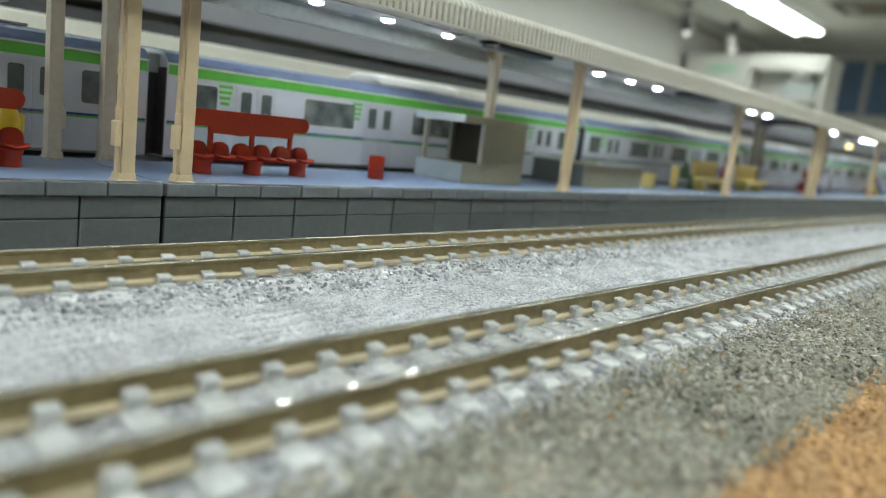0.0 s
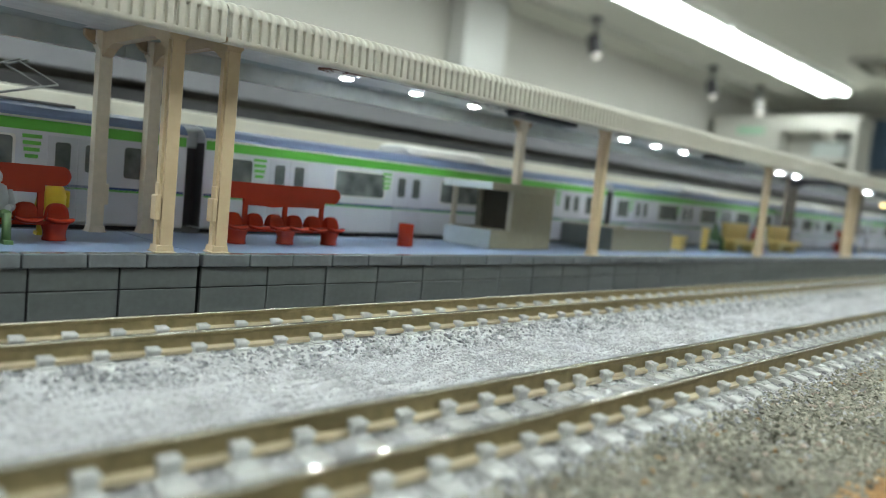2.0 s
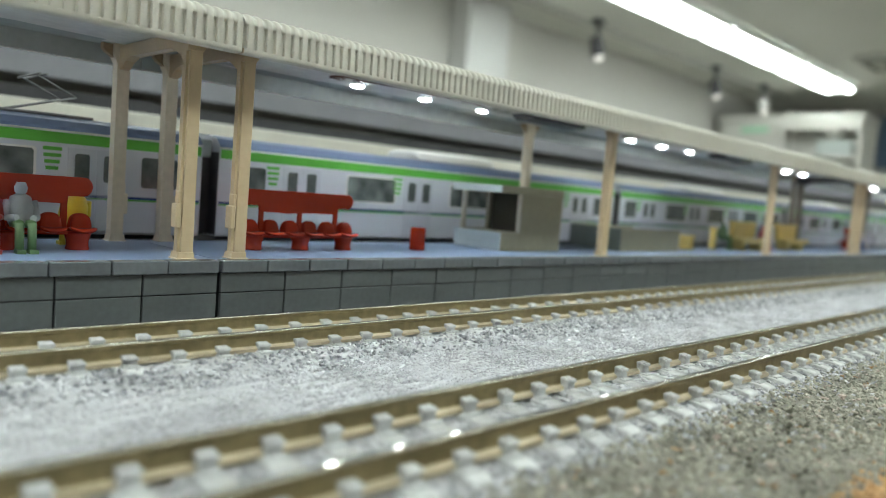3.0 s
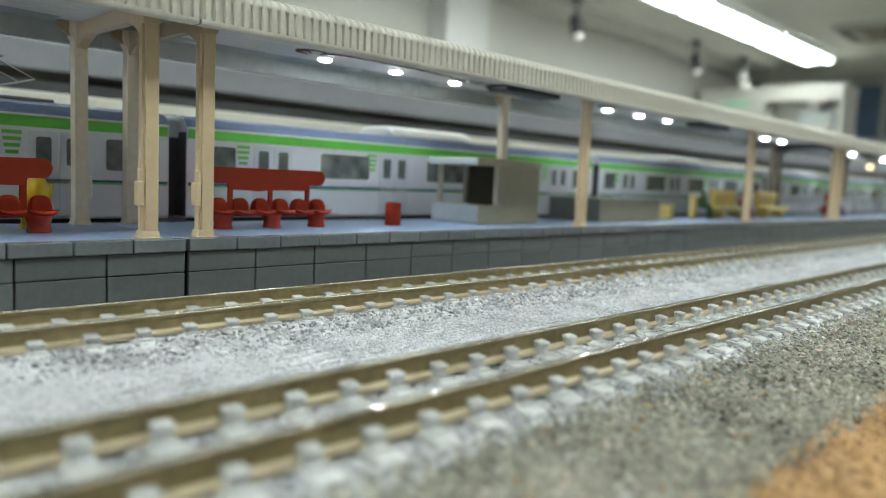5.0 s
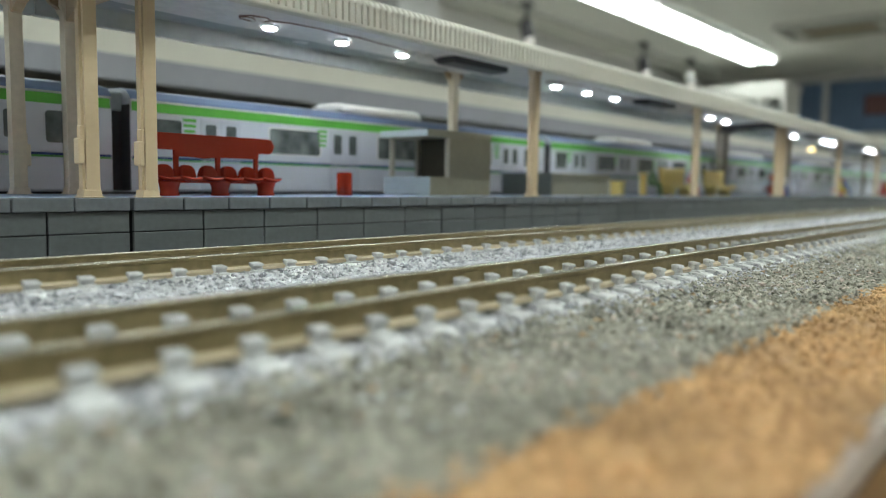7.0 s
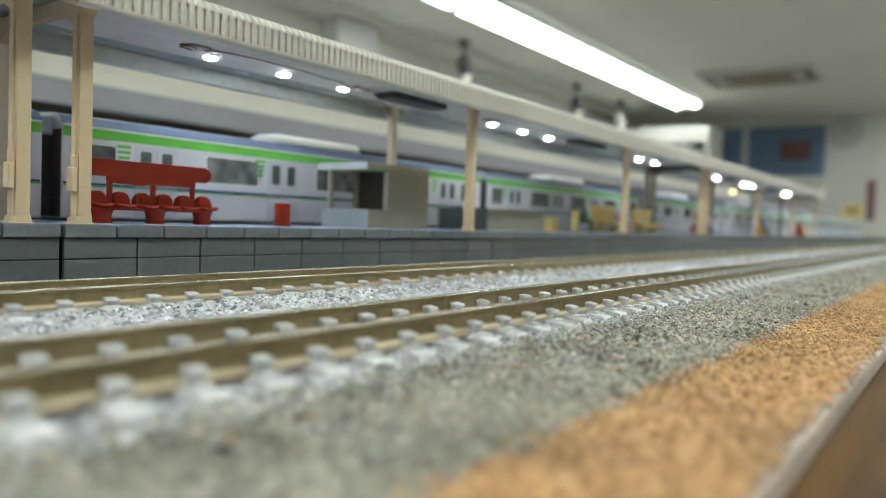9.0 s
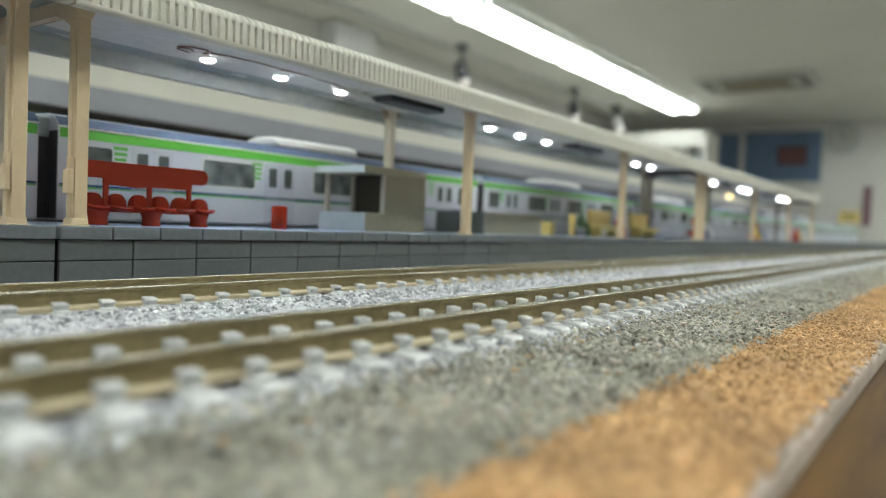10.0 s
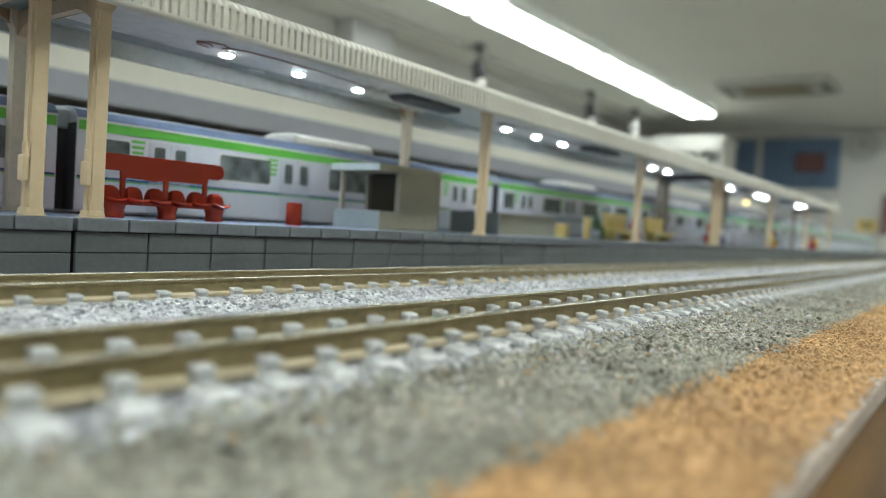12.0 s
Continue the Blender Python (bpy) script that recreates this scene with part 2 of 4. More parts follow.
def raw_mesh(name, verts, faces, mat, smooth=False):
    me = bpy.data.meshes.new(name)
    me.vertices.add(len(verts))
    me.vertices.foreach_set("co", (np.asarray(verts, np.float32) * C).ravel())
    faces = np.asarray(faces, np.int32)
    k = faces.shape[1]
    me.loops.add(faces.size)
    me.loops.foreach_set("vertex_index", faces.ravel())
    me.polygons.add(len(faces))
    me.polygons.foreach_set("loop_start", np.arange(0, faces.size, k, dtype=np.int32))
    me.polygons.foreach_set("use_smooth", np.full(len(faces), smooth))
    me.update(calc_edges=True)
    me.validate()
    me.materials.append(mat)
    return me


def scatter(name, mat, rng, places, size, squash=0.75):
    """Many small broken stones, each a jittered eight-sided lump, resting half sunk at the given places."""
    n = len(places)
    base = np.array([(1, 0, 0), (-1, 0, 0), (0, 1, 0), (0, -1, 0), (0, 0, 1), (0, 0, -1)], float)
    tri = np.array([(0, 2, 4), (2, 1, 4), (1, 3, 4), (3, 0, 4), (2, 0, 5), (1, 2, 5), (3, 1, 5), (0, 3, 5)])
    v = base[None] + rng.uniform(-0.38, 0.38, (n, 6, 3))
    v *= (size * rng.uniform(0.6, 1.35, (n, 1)) * np.ones((1, 3)))[:, None, :] * rng.uniform(0.7, 1.2, (n, 1, 3))
    v[:, :, 2] *= squash
    ax = rng.normal(size=(n, 3))
    ax /= np.linalg.norm(ax, axis=1, keepdims=True)
    an = rng.uniform(0, 1.2, n)
    cs, sn = np.cos(an)[:, None, None], np.sin(an)[:, None, None]
    k = ax[:, None, :]
    v = v * cs + np.cross(np.broadcast_to(k, v.shape), v) * sn + k * (v * k).sum(-1, keepdims=True) * (1 - cs)
    spin = rng.uniform(0, 6.283, n)
    c, s = np.cos(spin)[:, None], np.sin(spin)[:, None]
    v = np.stack([v[:, :, 0] * c - v[:, :, 1] * s, v[:, :, 0] * s + v[:, :, 1] * c, v[:, :, 2]], -1)
    v += np.asarray(places)[:, None, :]
    f = tri[None] + 6 * np.arange(n)[:, None, None]
    return raw_mesh(name, v.reshape(-1, 3), f.reshape(-1, 3), mat)


# ---------------------------------------------------------------- the room
X0, X1, Y0, Y1, ZF, ZC = -420.0, 880.0, -330.0, 338.0, -112.0, 127.0
solid("floor", boxed(X0 - 12, X1 + 12, Y0 - 12, Y1 + 12, ZF - 10, ZF), M_FLOOR, "brown vinyl floor of the railway room", "floor", kind="structure")
solid("ceiling", boxed(X0 - 12, X1 + 12, Y0 - 12, Y1 + 12, ZC, ZC + 10), M_CEIL, "pale grey painted ceiling of the room", "ceiling", kind="structure")
solid("wall_north", boxed(X0, X1, Y1, Y1 + 12, ZF, ZC), M_WALL, "plain off-white wall behind the layout", "wall", kind="structure")
solid("wall_south", boxed(X0, X1, Y0 - 12, Y0, ZF, ZC), M_WALL, "plain off-white wall of the room", "wall", kind="structure")
solid("wall_east", boxed(X1, X1 + 12, Y0 - 12, Y1 + 12, ZF, ZC), M_WALL_EAST, "off-white end wall with a blue curtain and a clock", "wall", kind="structure")
solid("wall_west", boxed(X0 - 12, X0, Y0 - 12, Y1 + 12, ZF, ZC), M_WALL, "plain off-white wall of the room", "wall", kind="structure")
solid("pillar_north", boxed(330, 370, Y1 - 16, Y1, ZF, ZC, bevel=0.6), M_PILLAR, "white square pillar standing against the wall", "pillar", kind="structure")


def fluorescent_fixture(x, y):
    t = thing("fluorescent_light", "lit white twin-tube fluorescent ceiling light", "ceiling light", (x, y, ZC), group="ceiling light rows")
    part("housing", prism(bmesh.new(), [(-15, 0), (15, 0), (13, -3), (-13, -3)], "x", -62, 62, bevel=0.3), M_WHITE, t)
    # Lips are added to keep the tubes' light off the ceiling.
    for s in (-1, 1):
        part("reflector_lip", boxed(-61, 61, min(s * 13.4, s * 14.0), max(s * 13.4, s * 14.0), -6.1, -2.9), M_WHITE, t)
    for s in (-1, 1):
        part("tube", tube(bmesh.new(), (-59, s * 9.0, -5.6), (59, s * 9.0, -5.6), 2.7, n=12), M_TUBE, t, "glowing white tube")
    for s in (-61.5, 61.5):
        part("end_cap", boxed(s - 1.6, s + 1.6, -12.4, 12.4, -8, -1, bevel=0.5), M_WHITE, t)
    return t


fix = fluorescent_fixture(654, 226)
for i in range(1, 9):
    copy_thing(fix, pose((654 - 128 * i) * C, 226 * C, ZC * C))
# Second row is assumed and unseen, added to light the near side.
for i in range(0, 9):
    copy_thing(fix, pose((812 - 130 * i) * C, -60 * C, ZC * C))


def spot_light(x, y, shell=None, label="dark hanging spot light with a pale bulb"):
    shell = shell or M_DARK
    t = thing("spot_light", label, "spot light", (x, y, ZC), group="spot lights")
    part("mount", boxed(-4, 4, -3, 3, -3, 0, bevel=0.6), M_DARK, t)
    part("stem", tube(bmesh.new(), (0, 0, -3), (0, 0, -14), 1.2), M_DARK, t)
    part("lamp_head", tube(bmesh.new(), (-2, 0, -12), (2, -1, -24), 4.2, 4.8), shell, t)
    part("bulb", lathe(bmesh.new(), (2.6, -1.2, -28), [(0.6, 0), (2.6, 1.2), (3.0, 3), (2.6, 5)]), M_SPOT, t, "pale glass bulb")
    return t


lr = thing("lighting_rail", "pale ceiling rail that the spot lights hang from", "lighting rail", (0, 296, ZC))
part("channel", boxed(250, 790, -1.8, 1.8, -3.0, 0, bevel=0.4), M_ACPANEL, lr)
part("slot", boxed(251, 789, -0.7, 0.7, -3.2, -2.9), M_OLIVE, lr, "dark slot along the rail")
for x in (300, 500, 700):
    part("clamp", boxed(x - 2, x + 2, -2.4, 2.4, -3.4, 0, bevel=0.3), M_ACPANEL, lr)
sp = spot_light(421, 288)
copy_thing(sp, pose(600 * C, 288 * C, ZC * C))
spot_light(700, 288, M_WHITE, "white hanging spot light with a pale bulb")

ac = thing("ceiling_air_conditioner", "white square ceiling cassette with a beige grille", "air conditioner", (622, 138, ZC))
part("panel", boxed(-29, 29, -43, 43, -4.2, 0, bevel=2.0, seg=3), M_ACPANEL, ac)
for s in (-1, 1):
    part("louver", boxed(-21, 21, s * 37 - 2.5, s * 37 + 2.5, -5.0, -4.0, bevel=0.3), M_OLIVE, ac, "dark air slot")
    part("louver", boxed(s * 24 - 2, s * 24 + 2, -33, 33, -5.0, -4.0, bevel=0.3), M_OLIVE, ac, "dark air slot")
part("grille", boxed(-15, 15, -25, 25, -5.0, -4.0, bevel=0.4), material("grille_beige", (0.24, 0.205, 0.13), 0.6), ac, "beige intake grille")

cur = thing("curtain", "dark blue curtain hung on the end wall", "curtain", (X1 - 2, 0, 0))
for y0, y1 in ((213, 249), (128, 207)):
    k = int((y1 - y0) / 3)
    bm = bmesh.new()
    prism(bm, [(-0.5 - 2.5 * (i % 2), y0 + 3 * i) for i in range(k + 1)] + [(1.0, y1), (1.0, y0)], "z", 63, 118)
    part("curtain_panel", bm, M_BLUE, cur)
bd = thing("notice_board", "dark maroon notice board hung over the curtain", "notice board", (X1 - 6, 156, 91))
part("board", boxed(-2, 0, -15, 15, -10.5, 10.5, bevel=0.5), M_MAROON, bd)
ck = thing("wall_clock", "round white wall clock with grey rim", "clock", (X1 - 1, 108, 109))
for nm, r, d0, d1, m in (("rim", 18, -3, 0, M_HUTGREY), ("face", 16, -3.6, -2.8, M_CLOCK)):
    part(nm, tube(bmesh.new(), (d0, 0, 0), (d1, 0, 0), r, n=32), m, ck)
part("clock_hand", boxed(-4.2, -3.8, -0.5, 0.5, 0, 9), M_BLACK, ck)
part("clock_hand", boxed(-4.2, -3.8, -6, 0, -0.5, 0.5), M_BLACK, ck)
cb = thing("shelf_unit", "tall cream shelf unit standing before the end wall", "shelf", (700, 264, ZF))
top = 98 - ZF
part("top_board", boxed(-2, 44, -67, 66, top - 5, top, bevel=1.2, seg=2), M_BRIGHT, cb)
for y in (-66, 0, 61):
    part("upright", boxed(0, 42, y, y + 4, 0, top - 5, bevel=0.6), M_BRIGHT, cb)
for z in (20, 60, 100, 140, top - 40):
    part("shelf", boxed(1, 41, -65.5, 64.5, z, z + 3, bevel=0.5), M_BRIGHT, cb)
part("back_board", boxed(20, 22, -66, 65, top - 37, top - 5), M_BRIGHT, cb)
part("back_board", boxed(42, 44, -66, 65, 0, top - 37), M_SHADE, cb)
part("door", boxed(-2.5, -0.5, 5, 60, top - 36, top - 6, bevel=0.6), M_BRIGHT, cb, "closed cream door")
part("stripe", boxed(-3.2, -2.6, 14, 40, top - 17, top - 11), material("pale_green_print", (0.35, 0.6, 0.42), 0.6), cb, "pale green printed stripe")
part("header_board", boxed(-2.3, -0.3, -66, 4.5, top - 14, top - 5.2, bevel=0.4), M_BRIGHT, cb, "cream board below the top")
bx = thing("storage_box", "grey-green box standing on the shelf unit", "box", (708, 222, 61))
part("body", boxed(-6, 6, -16, 14, 0, 12, bevel=0.6), M_LINING, bx)
part("lid", boxed(-6.5, 6.5, -16.5, 14.5, 12, 14, bevel=0.5), M_LINING, bx)
lp = thing("round_lamp", "white round lamp standing on a box", "lamp", (708, 222, 75))
part("globe", lathe(bmesh.new(), (0, 0, 0), [(3, 0.5), (7, 3), (8.5, 7), (7, 11), (3, 13)], 16), M_BRIGHT, lp)
part("base", lathe(bmesh.new(), (0, 0, 0), [(4, 0), (3.4, 0.8)], 16), M_SHADE, lp)
ws = thing("wall_shelf", "white wall shelf below the blue curtain", "shelf", (X1, 161, 46))
part("board", boxed(-26, 0, -35, 35, 0, 5, bevel=0.6), M_BRIGHT, ws)
part("back_panel", boxed(-3, -0.5, -35, 35, 5, 17, bevel=0.5), M_BRIGHT, ws)
for y in (-24, 24):
    part("bracket", prism(bmesh.new(), [(-20, 0), (0, 0), (0, -16)], "y", y - 1.2, y + 1.2), M_WHITE, ws)
ys = thing("wall_sign", "yellow sign fixed to the end wall", "sign", (X1, 98, 25.5))
part("plate", boxed(-2, 0, -9.5, 9.5, -6.5, 6.5, bevel=0.5), M_YELLOW, ys)
for z, w in ((2.3, 6.5), (-1.9, 4.5)):
    part("bar", boxed(-2.6, -2.1, -w, w, z - 1, z + 1), M_DARK, ys, "unreadable dark lettering bar")
solid("banner", boxed(X1 - 3, X1, 78, 86, 16, 58, bevel=0.5), material("dull_pink_cloth", (0.24, 0.14, 0.15), 0.8), "dull pink narrow banner on the end wall", "banner")

# ---------------------------------------------------------------- the layout table
XL, XR = -30.0, 165.0
tb = thing("layout_table", "wooden table that carries the model railway", "table", kind="structure")
part("baseboard", boxed(XL, XR, -8.46, 60, -2.6, -1.02), M_EARTH, tb)
part("edge_strip", boxed(XL, XR, -8.54, -8.46, -2.6, -0.872, bevel=0.03, seg=2), M_BOARD, tb, "pale worn board edge")
part("table_top", boxed(XL - 2, XR + 2, -34, 62, -4.6, -2.6, bevel=0.1), M_WOOD, tb)
for lx in (XL + 4, 67, XR - 4):
    for ly in (-28, 54):
        part("leg", boxed(lx - 3, lx + 3, ly - 3, ly + 3, ZF, -4.6, bevel=0.3), M_WOOD, tb)
wood = thing("wooden_ledge", "dark brown varnished wooden ledge along the layout", "ledge", (0, 0, 0), kind="structure")
for i in range(4):
    part("plank", boxed(XL, XR, -8.545 - 5.2 * (i + 1) + 0.04, -8.545 - 5.2 * i, -2.6, -1.00 - 0.015 * (i % 2), bevel=0.04), M_WOOD, wood)

# ---------------------------------------------------------------- ground
rng = np.random.default_rng(7)
NY, FY = -5.0, -1.13      # track centres
PHASE = {NY: 0.10, FY: 0.226}  # where a sleeper of each track lies
RAIL_TOP = -0.46
PITCH = 0.512


def bed_height(x, y):
    """Ballast height: flat bed between the tracks, low shoulder beside the sleepers, falling towards the gravel."""
    z = np.full(np.shape(y), -0.80)
    z = np.where((y > -5.55) & (y < -4.35), -0.702, z)
    z = np.where((y > -1.85), -0.715, z)
    z = np.where((y > -2.25) & (y <= -1.85), -0.80 + 0.085 * (y + 2.25) / 0.4, z)
    z = np.where((y < -5.55) & (y > -6.2), -0.715 - 0.11 * (-5.55 - y) / 0.65, z)
    z = np.where(y <= -6.2, -0.825 - 0.012 * (-6.2 - y), z)
    return z


def sheet(name, mat, y0, y1, label, dy=0.06, dx=0.3, rough=0.012):
    ys = np.arange(y0, y1 + 1e-6, dy)
    xs = np.concatenate([np.arange(XL, 30, dx), np.arange(30, XR + 0.1, 3.0)])
    gx, gy = np.meshgrid(xs, ys, indexing="ij")
    gz = bed_height(gx, gy) + rng.normal(0, rough, gx.shape)
    v = np.stack([gx, gy, gz], -1).reshape(-1, 3)
    a, b = gx.shape
    i = (np.arange(a - 1)[:, None] * b + np.arange(b - 1)[None]).ravel()
    f = np.stack([i, i + b, i + b + 1, i + 1], -1)
    ob = new(name, raw_mesh(name, v, f, mat))
    return tagged(ob, label, "ground", kind="structure")


def edge_wave(x, amp, seed):
    return amp * (np.sin(x * 1.7 + seed) + 0.7 * np.sin(x * 4.1 + 2 * seed) + 0.5 * np.sin(x * 9.3 + seed))


ballast_ground = sheet("ballast_ground", M_BALLAST, -5.85, -0.02, "white ballast bed under the near tracks")
gravel_ground = sheet("gravel_ground", M_GRAVEL, -7.35, -5.85, "grey-green gravel strip beside the ballast")
orange_ground = sheet("orange_ground", M_ORANGE, -8.48, -7.35, "orange scatter strip along the layout edge")


def strew(name, mat, y0, y1, size, per, label, category, lift=0.3, spill=False, seed=1, skip=None):
    """Stones over a strip, thinner and larger with distance along the tracks."""
    r = np.random.default_rng(seed)
    rows = []
    for xa, xb, k, s in ((-6, 10, 1.0, 1.0), (10, 24, 0.8, 1.1), (24, 60, 0.35, 1.6), (60, 160, 0.1, 2.6)):
        n = int((xb - xa) * (y1 - y0) * per * k)
        x, y = r.uniform(xa, xb, n), r.uniform(y0, y1, n)
        if spill:
            keep = (y > y0 + np.abs(edge_wave(x, 0.05, seed))) & (y < y1 + edge_wave(x, 0.05, seed + 1))
            x, y = x[keep], y[keep]
        if skip is not None:
            keep = ~skip(x, y)
            x, y = x[keep], y[keep]
        z = bed_height(x, y) + size * s * lift
        rows.append((x, y, z, np.full(len(x), s)))
    x, y, z, s = (np.concatenate(c) for c in zip(*rows))
    me = scatter(name, mat, r, np.stack([x, y, z], -1), size * s[:, None])
    return tagged(new(name, me), label, category, kind="stuff")


def on_sleeper(x, y):
    hit = np.zeros(len(x), bool)
    for cy in (NY, FY):
        for s in (-0.46, 0.46):
            hit |= np.abs(y - cy - s) < 0.10
        hit |= (np.abs(y - cy) < 0.68) & (np.abs((x - PHASE[cy] + PITCH / 2) % PITCH - PITCH / 2) < 0.13)
    return hit


strew("ballast_stones", M_BALLAST, -5.9, -4.1, 0.034, 200, "loose white ballast stones of the front track", "ballast", seed=3, skip=on_sleeper)
strew("ballast_sand", M_SAND, -4.4, -2.2, 0.016, 900, "fine white ballast between the tracks", "ballast", seed=8)
strew("rear_ballast_stones", M_BALLAST, -2.4, -0.05, 0.034, 200, "loose white ballast stones beside the platform", "ballast", seed=9, skip=on_sleeper)
strew("clear_ballast_stones", M_GLASSY, -2.35, -1.6, 0.033, 120, "loose glassy ballast stones along the sleeper ends", "ballast", seed=11, skip=on_sleeper)
strew("clear_shoulder_stones", M_GLASSY, -6.0, -5.5, 0.042, 70, "loose glassy ballast stones on the shoulder", "ballast", seed=12, skip=on_sleeper)
strew("gravel_stones", M_GRAVEL, -7.46, -5.75, 0.036, 360, "loose grey-green gravel stones", "gravel", spill=True, seed=4)
strew("orange_grains", M_ORANGE, -8.53, -7.28, 0.032, 400, "loose orange scatter grains", "scatter", spill=True, seed=5)
strew("edge_chips", M_BOARD, -8.55, -8.42, 0.022, 200, "pale chips crumbled along the worn board edge", "chips", seed=15, lift=0.2)
strew("dark_gravel_stones", M_DARKSTONE, -7.3, -5.95, 0.05, 9, "loose dark olive gravel stones among the grey", "gravel", seed=23, lift=0.1)
strew("stray_ballast_stones", M_BALLAST, -6.9, -5.8, 0.036, 16, "stray white ballast stones lying in the gravel", "ballast", seed=21)
strew("tan_gravel_stones", M_BOARD, -7.3, -5.9, 0.04, 16, "loose tan gravel stones among the grey", "gravel", seed=22)
strew("stray_orange_grains", M_ORANGE, -7.3, -5.9, 0.04, 4, "stray orange grains lying in the gravel", "scatter", seed=6)


# ---------------------------------------------------------------- tracks
def rail_bm(x0, x1, which, rise=0.0):
    """One lengthwise part of a rail: web, slightly crowned head with rolled edges, or foot; rise lifts the head."""
    bm = bmesh.new()
    if which == "web":
        side = [(0.037, rise - 0.0168), (0.037, rise - 0.045), (0.027, rise - 0.055), (0.027, -0.15), (0.034, -0.165)]
        strip(bm, side, x0, x1)
        strip(bm, [(-y, z) for y, z in side[::-1]], x0, x1)
    if which == "head":
        half = [(0.006 * k, -(0.006 * k) ** 2) for k in range(5)] + [(0.028, -0.0020), (0.032, -0.0042), (0.0355, -0.0092), (0.037, -0.0168)]
        strip(bm, [(-y, z + rise) for y, z in half[:0:-1]] + [(y, z + rise) for y, z in half], x0, x1)
        for f in bm.faces:
            f.smooth = True
    if which == "foot":
        strip(bm, [(-0.085, -0.225), (-0.085, -0.19), (-0.03, -0.165), (0.03, -0.165), (0.085, -0.19), (0.085, -0.225), (-0.085, -0.225)], x0, x1)
    return bm


def sleeper_mesh():
    """A moulded concrete-type sleeper: level rail seats, a shallow hollow in the middle, ends that slope off."""
    bm = bmesh.new()
    ys = [-0.76, -0.75, -0.62] + [-0.32 + 0.04 * k for k in range(17)] + [0.62, 0.75, 0.76]

    def height(y):
        a = abs(y)
        return -0.05 if a > 0.755 else -0.03 if a > 0.7 else 0.0 if a > 0.3 else -0.015 * (1 - (a / 0.3) ** 2)
    rows = []
    for y in ys:
        h = height(y)
        rows.append([bm.verts.new(p) for p in ((-0.125, y, -0.12), (-0.115, y, h - 0.012), (-0.102, y, h), (0.102, y, h), (0.115, y, h - 0.012), (0.125, y, -0.12))])
    for a, b in zip(rows, rows[1:]):
        for k in range(5):
            bm.faces.new((a[k], a[k + 1], b[k + 1], b[k])).smooth = k == 2
    bm.faces.new(rows[0])
    bm.faces.new(rows[-1][::-1])
    return mesh_of(bm, "sleeper", M_SLEEPER)


def chair_mesh(o, top):
    """A rail chair: a thin shoulder plate on the sleeper, a narrow shank and a flat clip over it that grips the rail."""
    bm = bmesh.new()
    for w, y1, z0, z1, slope in ((0.088, 0.20, -0.005, 0.018, 0.03), (0.069, 0.128, 0.01, top - 0.025, 0.10), (0.077, 0.143, top - 0.032, top, 0.16)):
        lean = slope if z0 > 0.02 else 0.0
        a = [bm.verts.new((x, o * y, z0 - lean * (y - 0.04))) for x, y in ((-w, 0.03), (w, 0.03), (w * 1.08, y1), (-w * 1.08, y1))]
        b = [bm.verts.new((x * 0.92, o * y, z1 - slope * (y - 0.04))) for x, y in ((-w, 0.03), (w, 0.03), (w * 1.08, y1 - 0.01), (-w * 1.08, y1 - 0.01))]
        q = [bm.faces.new(b), bm.faces.new(a[::-1])]
        q += [bm.faces.new((a[k], a[(k + 1) % 4], b[(k + 1) % 4], b[k])) for k in range(4)]
        bmesh.ops.recalc_face_normals(bm, faces=q)
        bmesh.ops.bevel(bm, geom=list({e for f in q for e in f.edges}), offset=0.007, segments=1, affect="EDGES")
    return mesh_of(bm, "rail_chair", M_CHAIR)


SLEEPER = sleeper_mesh()
CHAIR = {(cy, o): chair_mesh(o, 0.122 if cy == NY else 0.104) for cy in (NY, FY) for o in (-1, 1)}
TALL_CHAIR = chair_mesh(-1, 0.136)


def track(cy, name_label, x0, x1, detail, rail_z=RAIL_TOP, rise=0.0):
    t = thing("railway_track", name_label, "track", (0, cy, rail_z), group="railway tracks")
    for s in (-0.46, 0.46):
        r = part("rail", rail_bm(x0, x1, "web", rise), M_RAILSIDE, t, "bronze rail with bright worn head", at=(0, s, 0))
        part("rail_head", rail_bm(x0, x1, "head", rise), M_RAILHEAD, r)
        part("rail_foot", rail_bm(x0, x1, "foot"), M_RAILFOOT, r, "tan rail foot")
    x_of = PHASE.get(cy, 0.0)
    k0 = math.ceil(x0 / PITCH)
    if detail:
        for k in range(k0, k0 + 150):
            sl = part("sleeper", SLEEPER, None, t, at=(x_of + k * PITCH, random.uniform(-0.008, 0.008), -0.225), turn=random.uniform(-0.6, 0.6))
            if k * PITCH < 40:
                for s in (-0.46, 0.46):
                    for o in (-1, 1):
                        part("rail_chair", TALL_CHAIR if cy == NY and s > 0 and o < 0 else CHAIR[cy, o], None, sl, at=(0, s, 0))
        k0 += 150
    bm = bmesh.new()
    while k0 * PITCH < x1:
        prism(bm, [(k0 * PITCH - 0.11, -0.345), (k0 * PITCH + 0.11, -0.345), (k0 * PITCH + 0.1, -0.225), (k0 * PITCH - 0.1, -0.225)], "y", -0.8, 0.8)
        k0 += 1
    tagged(part("far_sleepers", bm, M_SLEEPER, t), kind="stuff")
    return t


track(NY, "front model track with bronze rails and pale sleepers", -8, 150, True, RAIL_TOP + 0.02, rise=0.008)
track(FY, "model track with bronze rails beside the platform", -8, 150, True)
track(4.25, "model track behind the platform that carries the train", XL, 150, False, -0.46)
track(10.2, "model track in front of the second platform", XL, 150, False, -0.14)
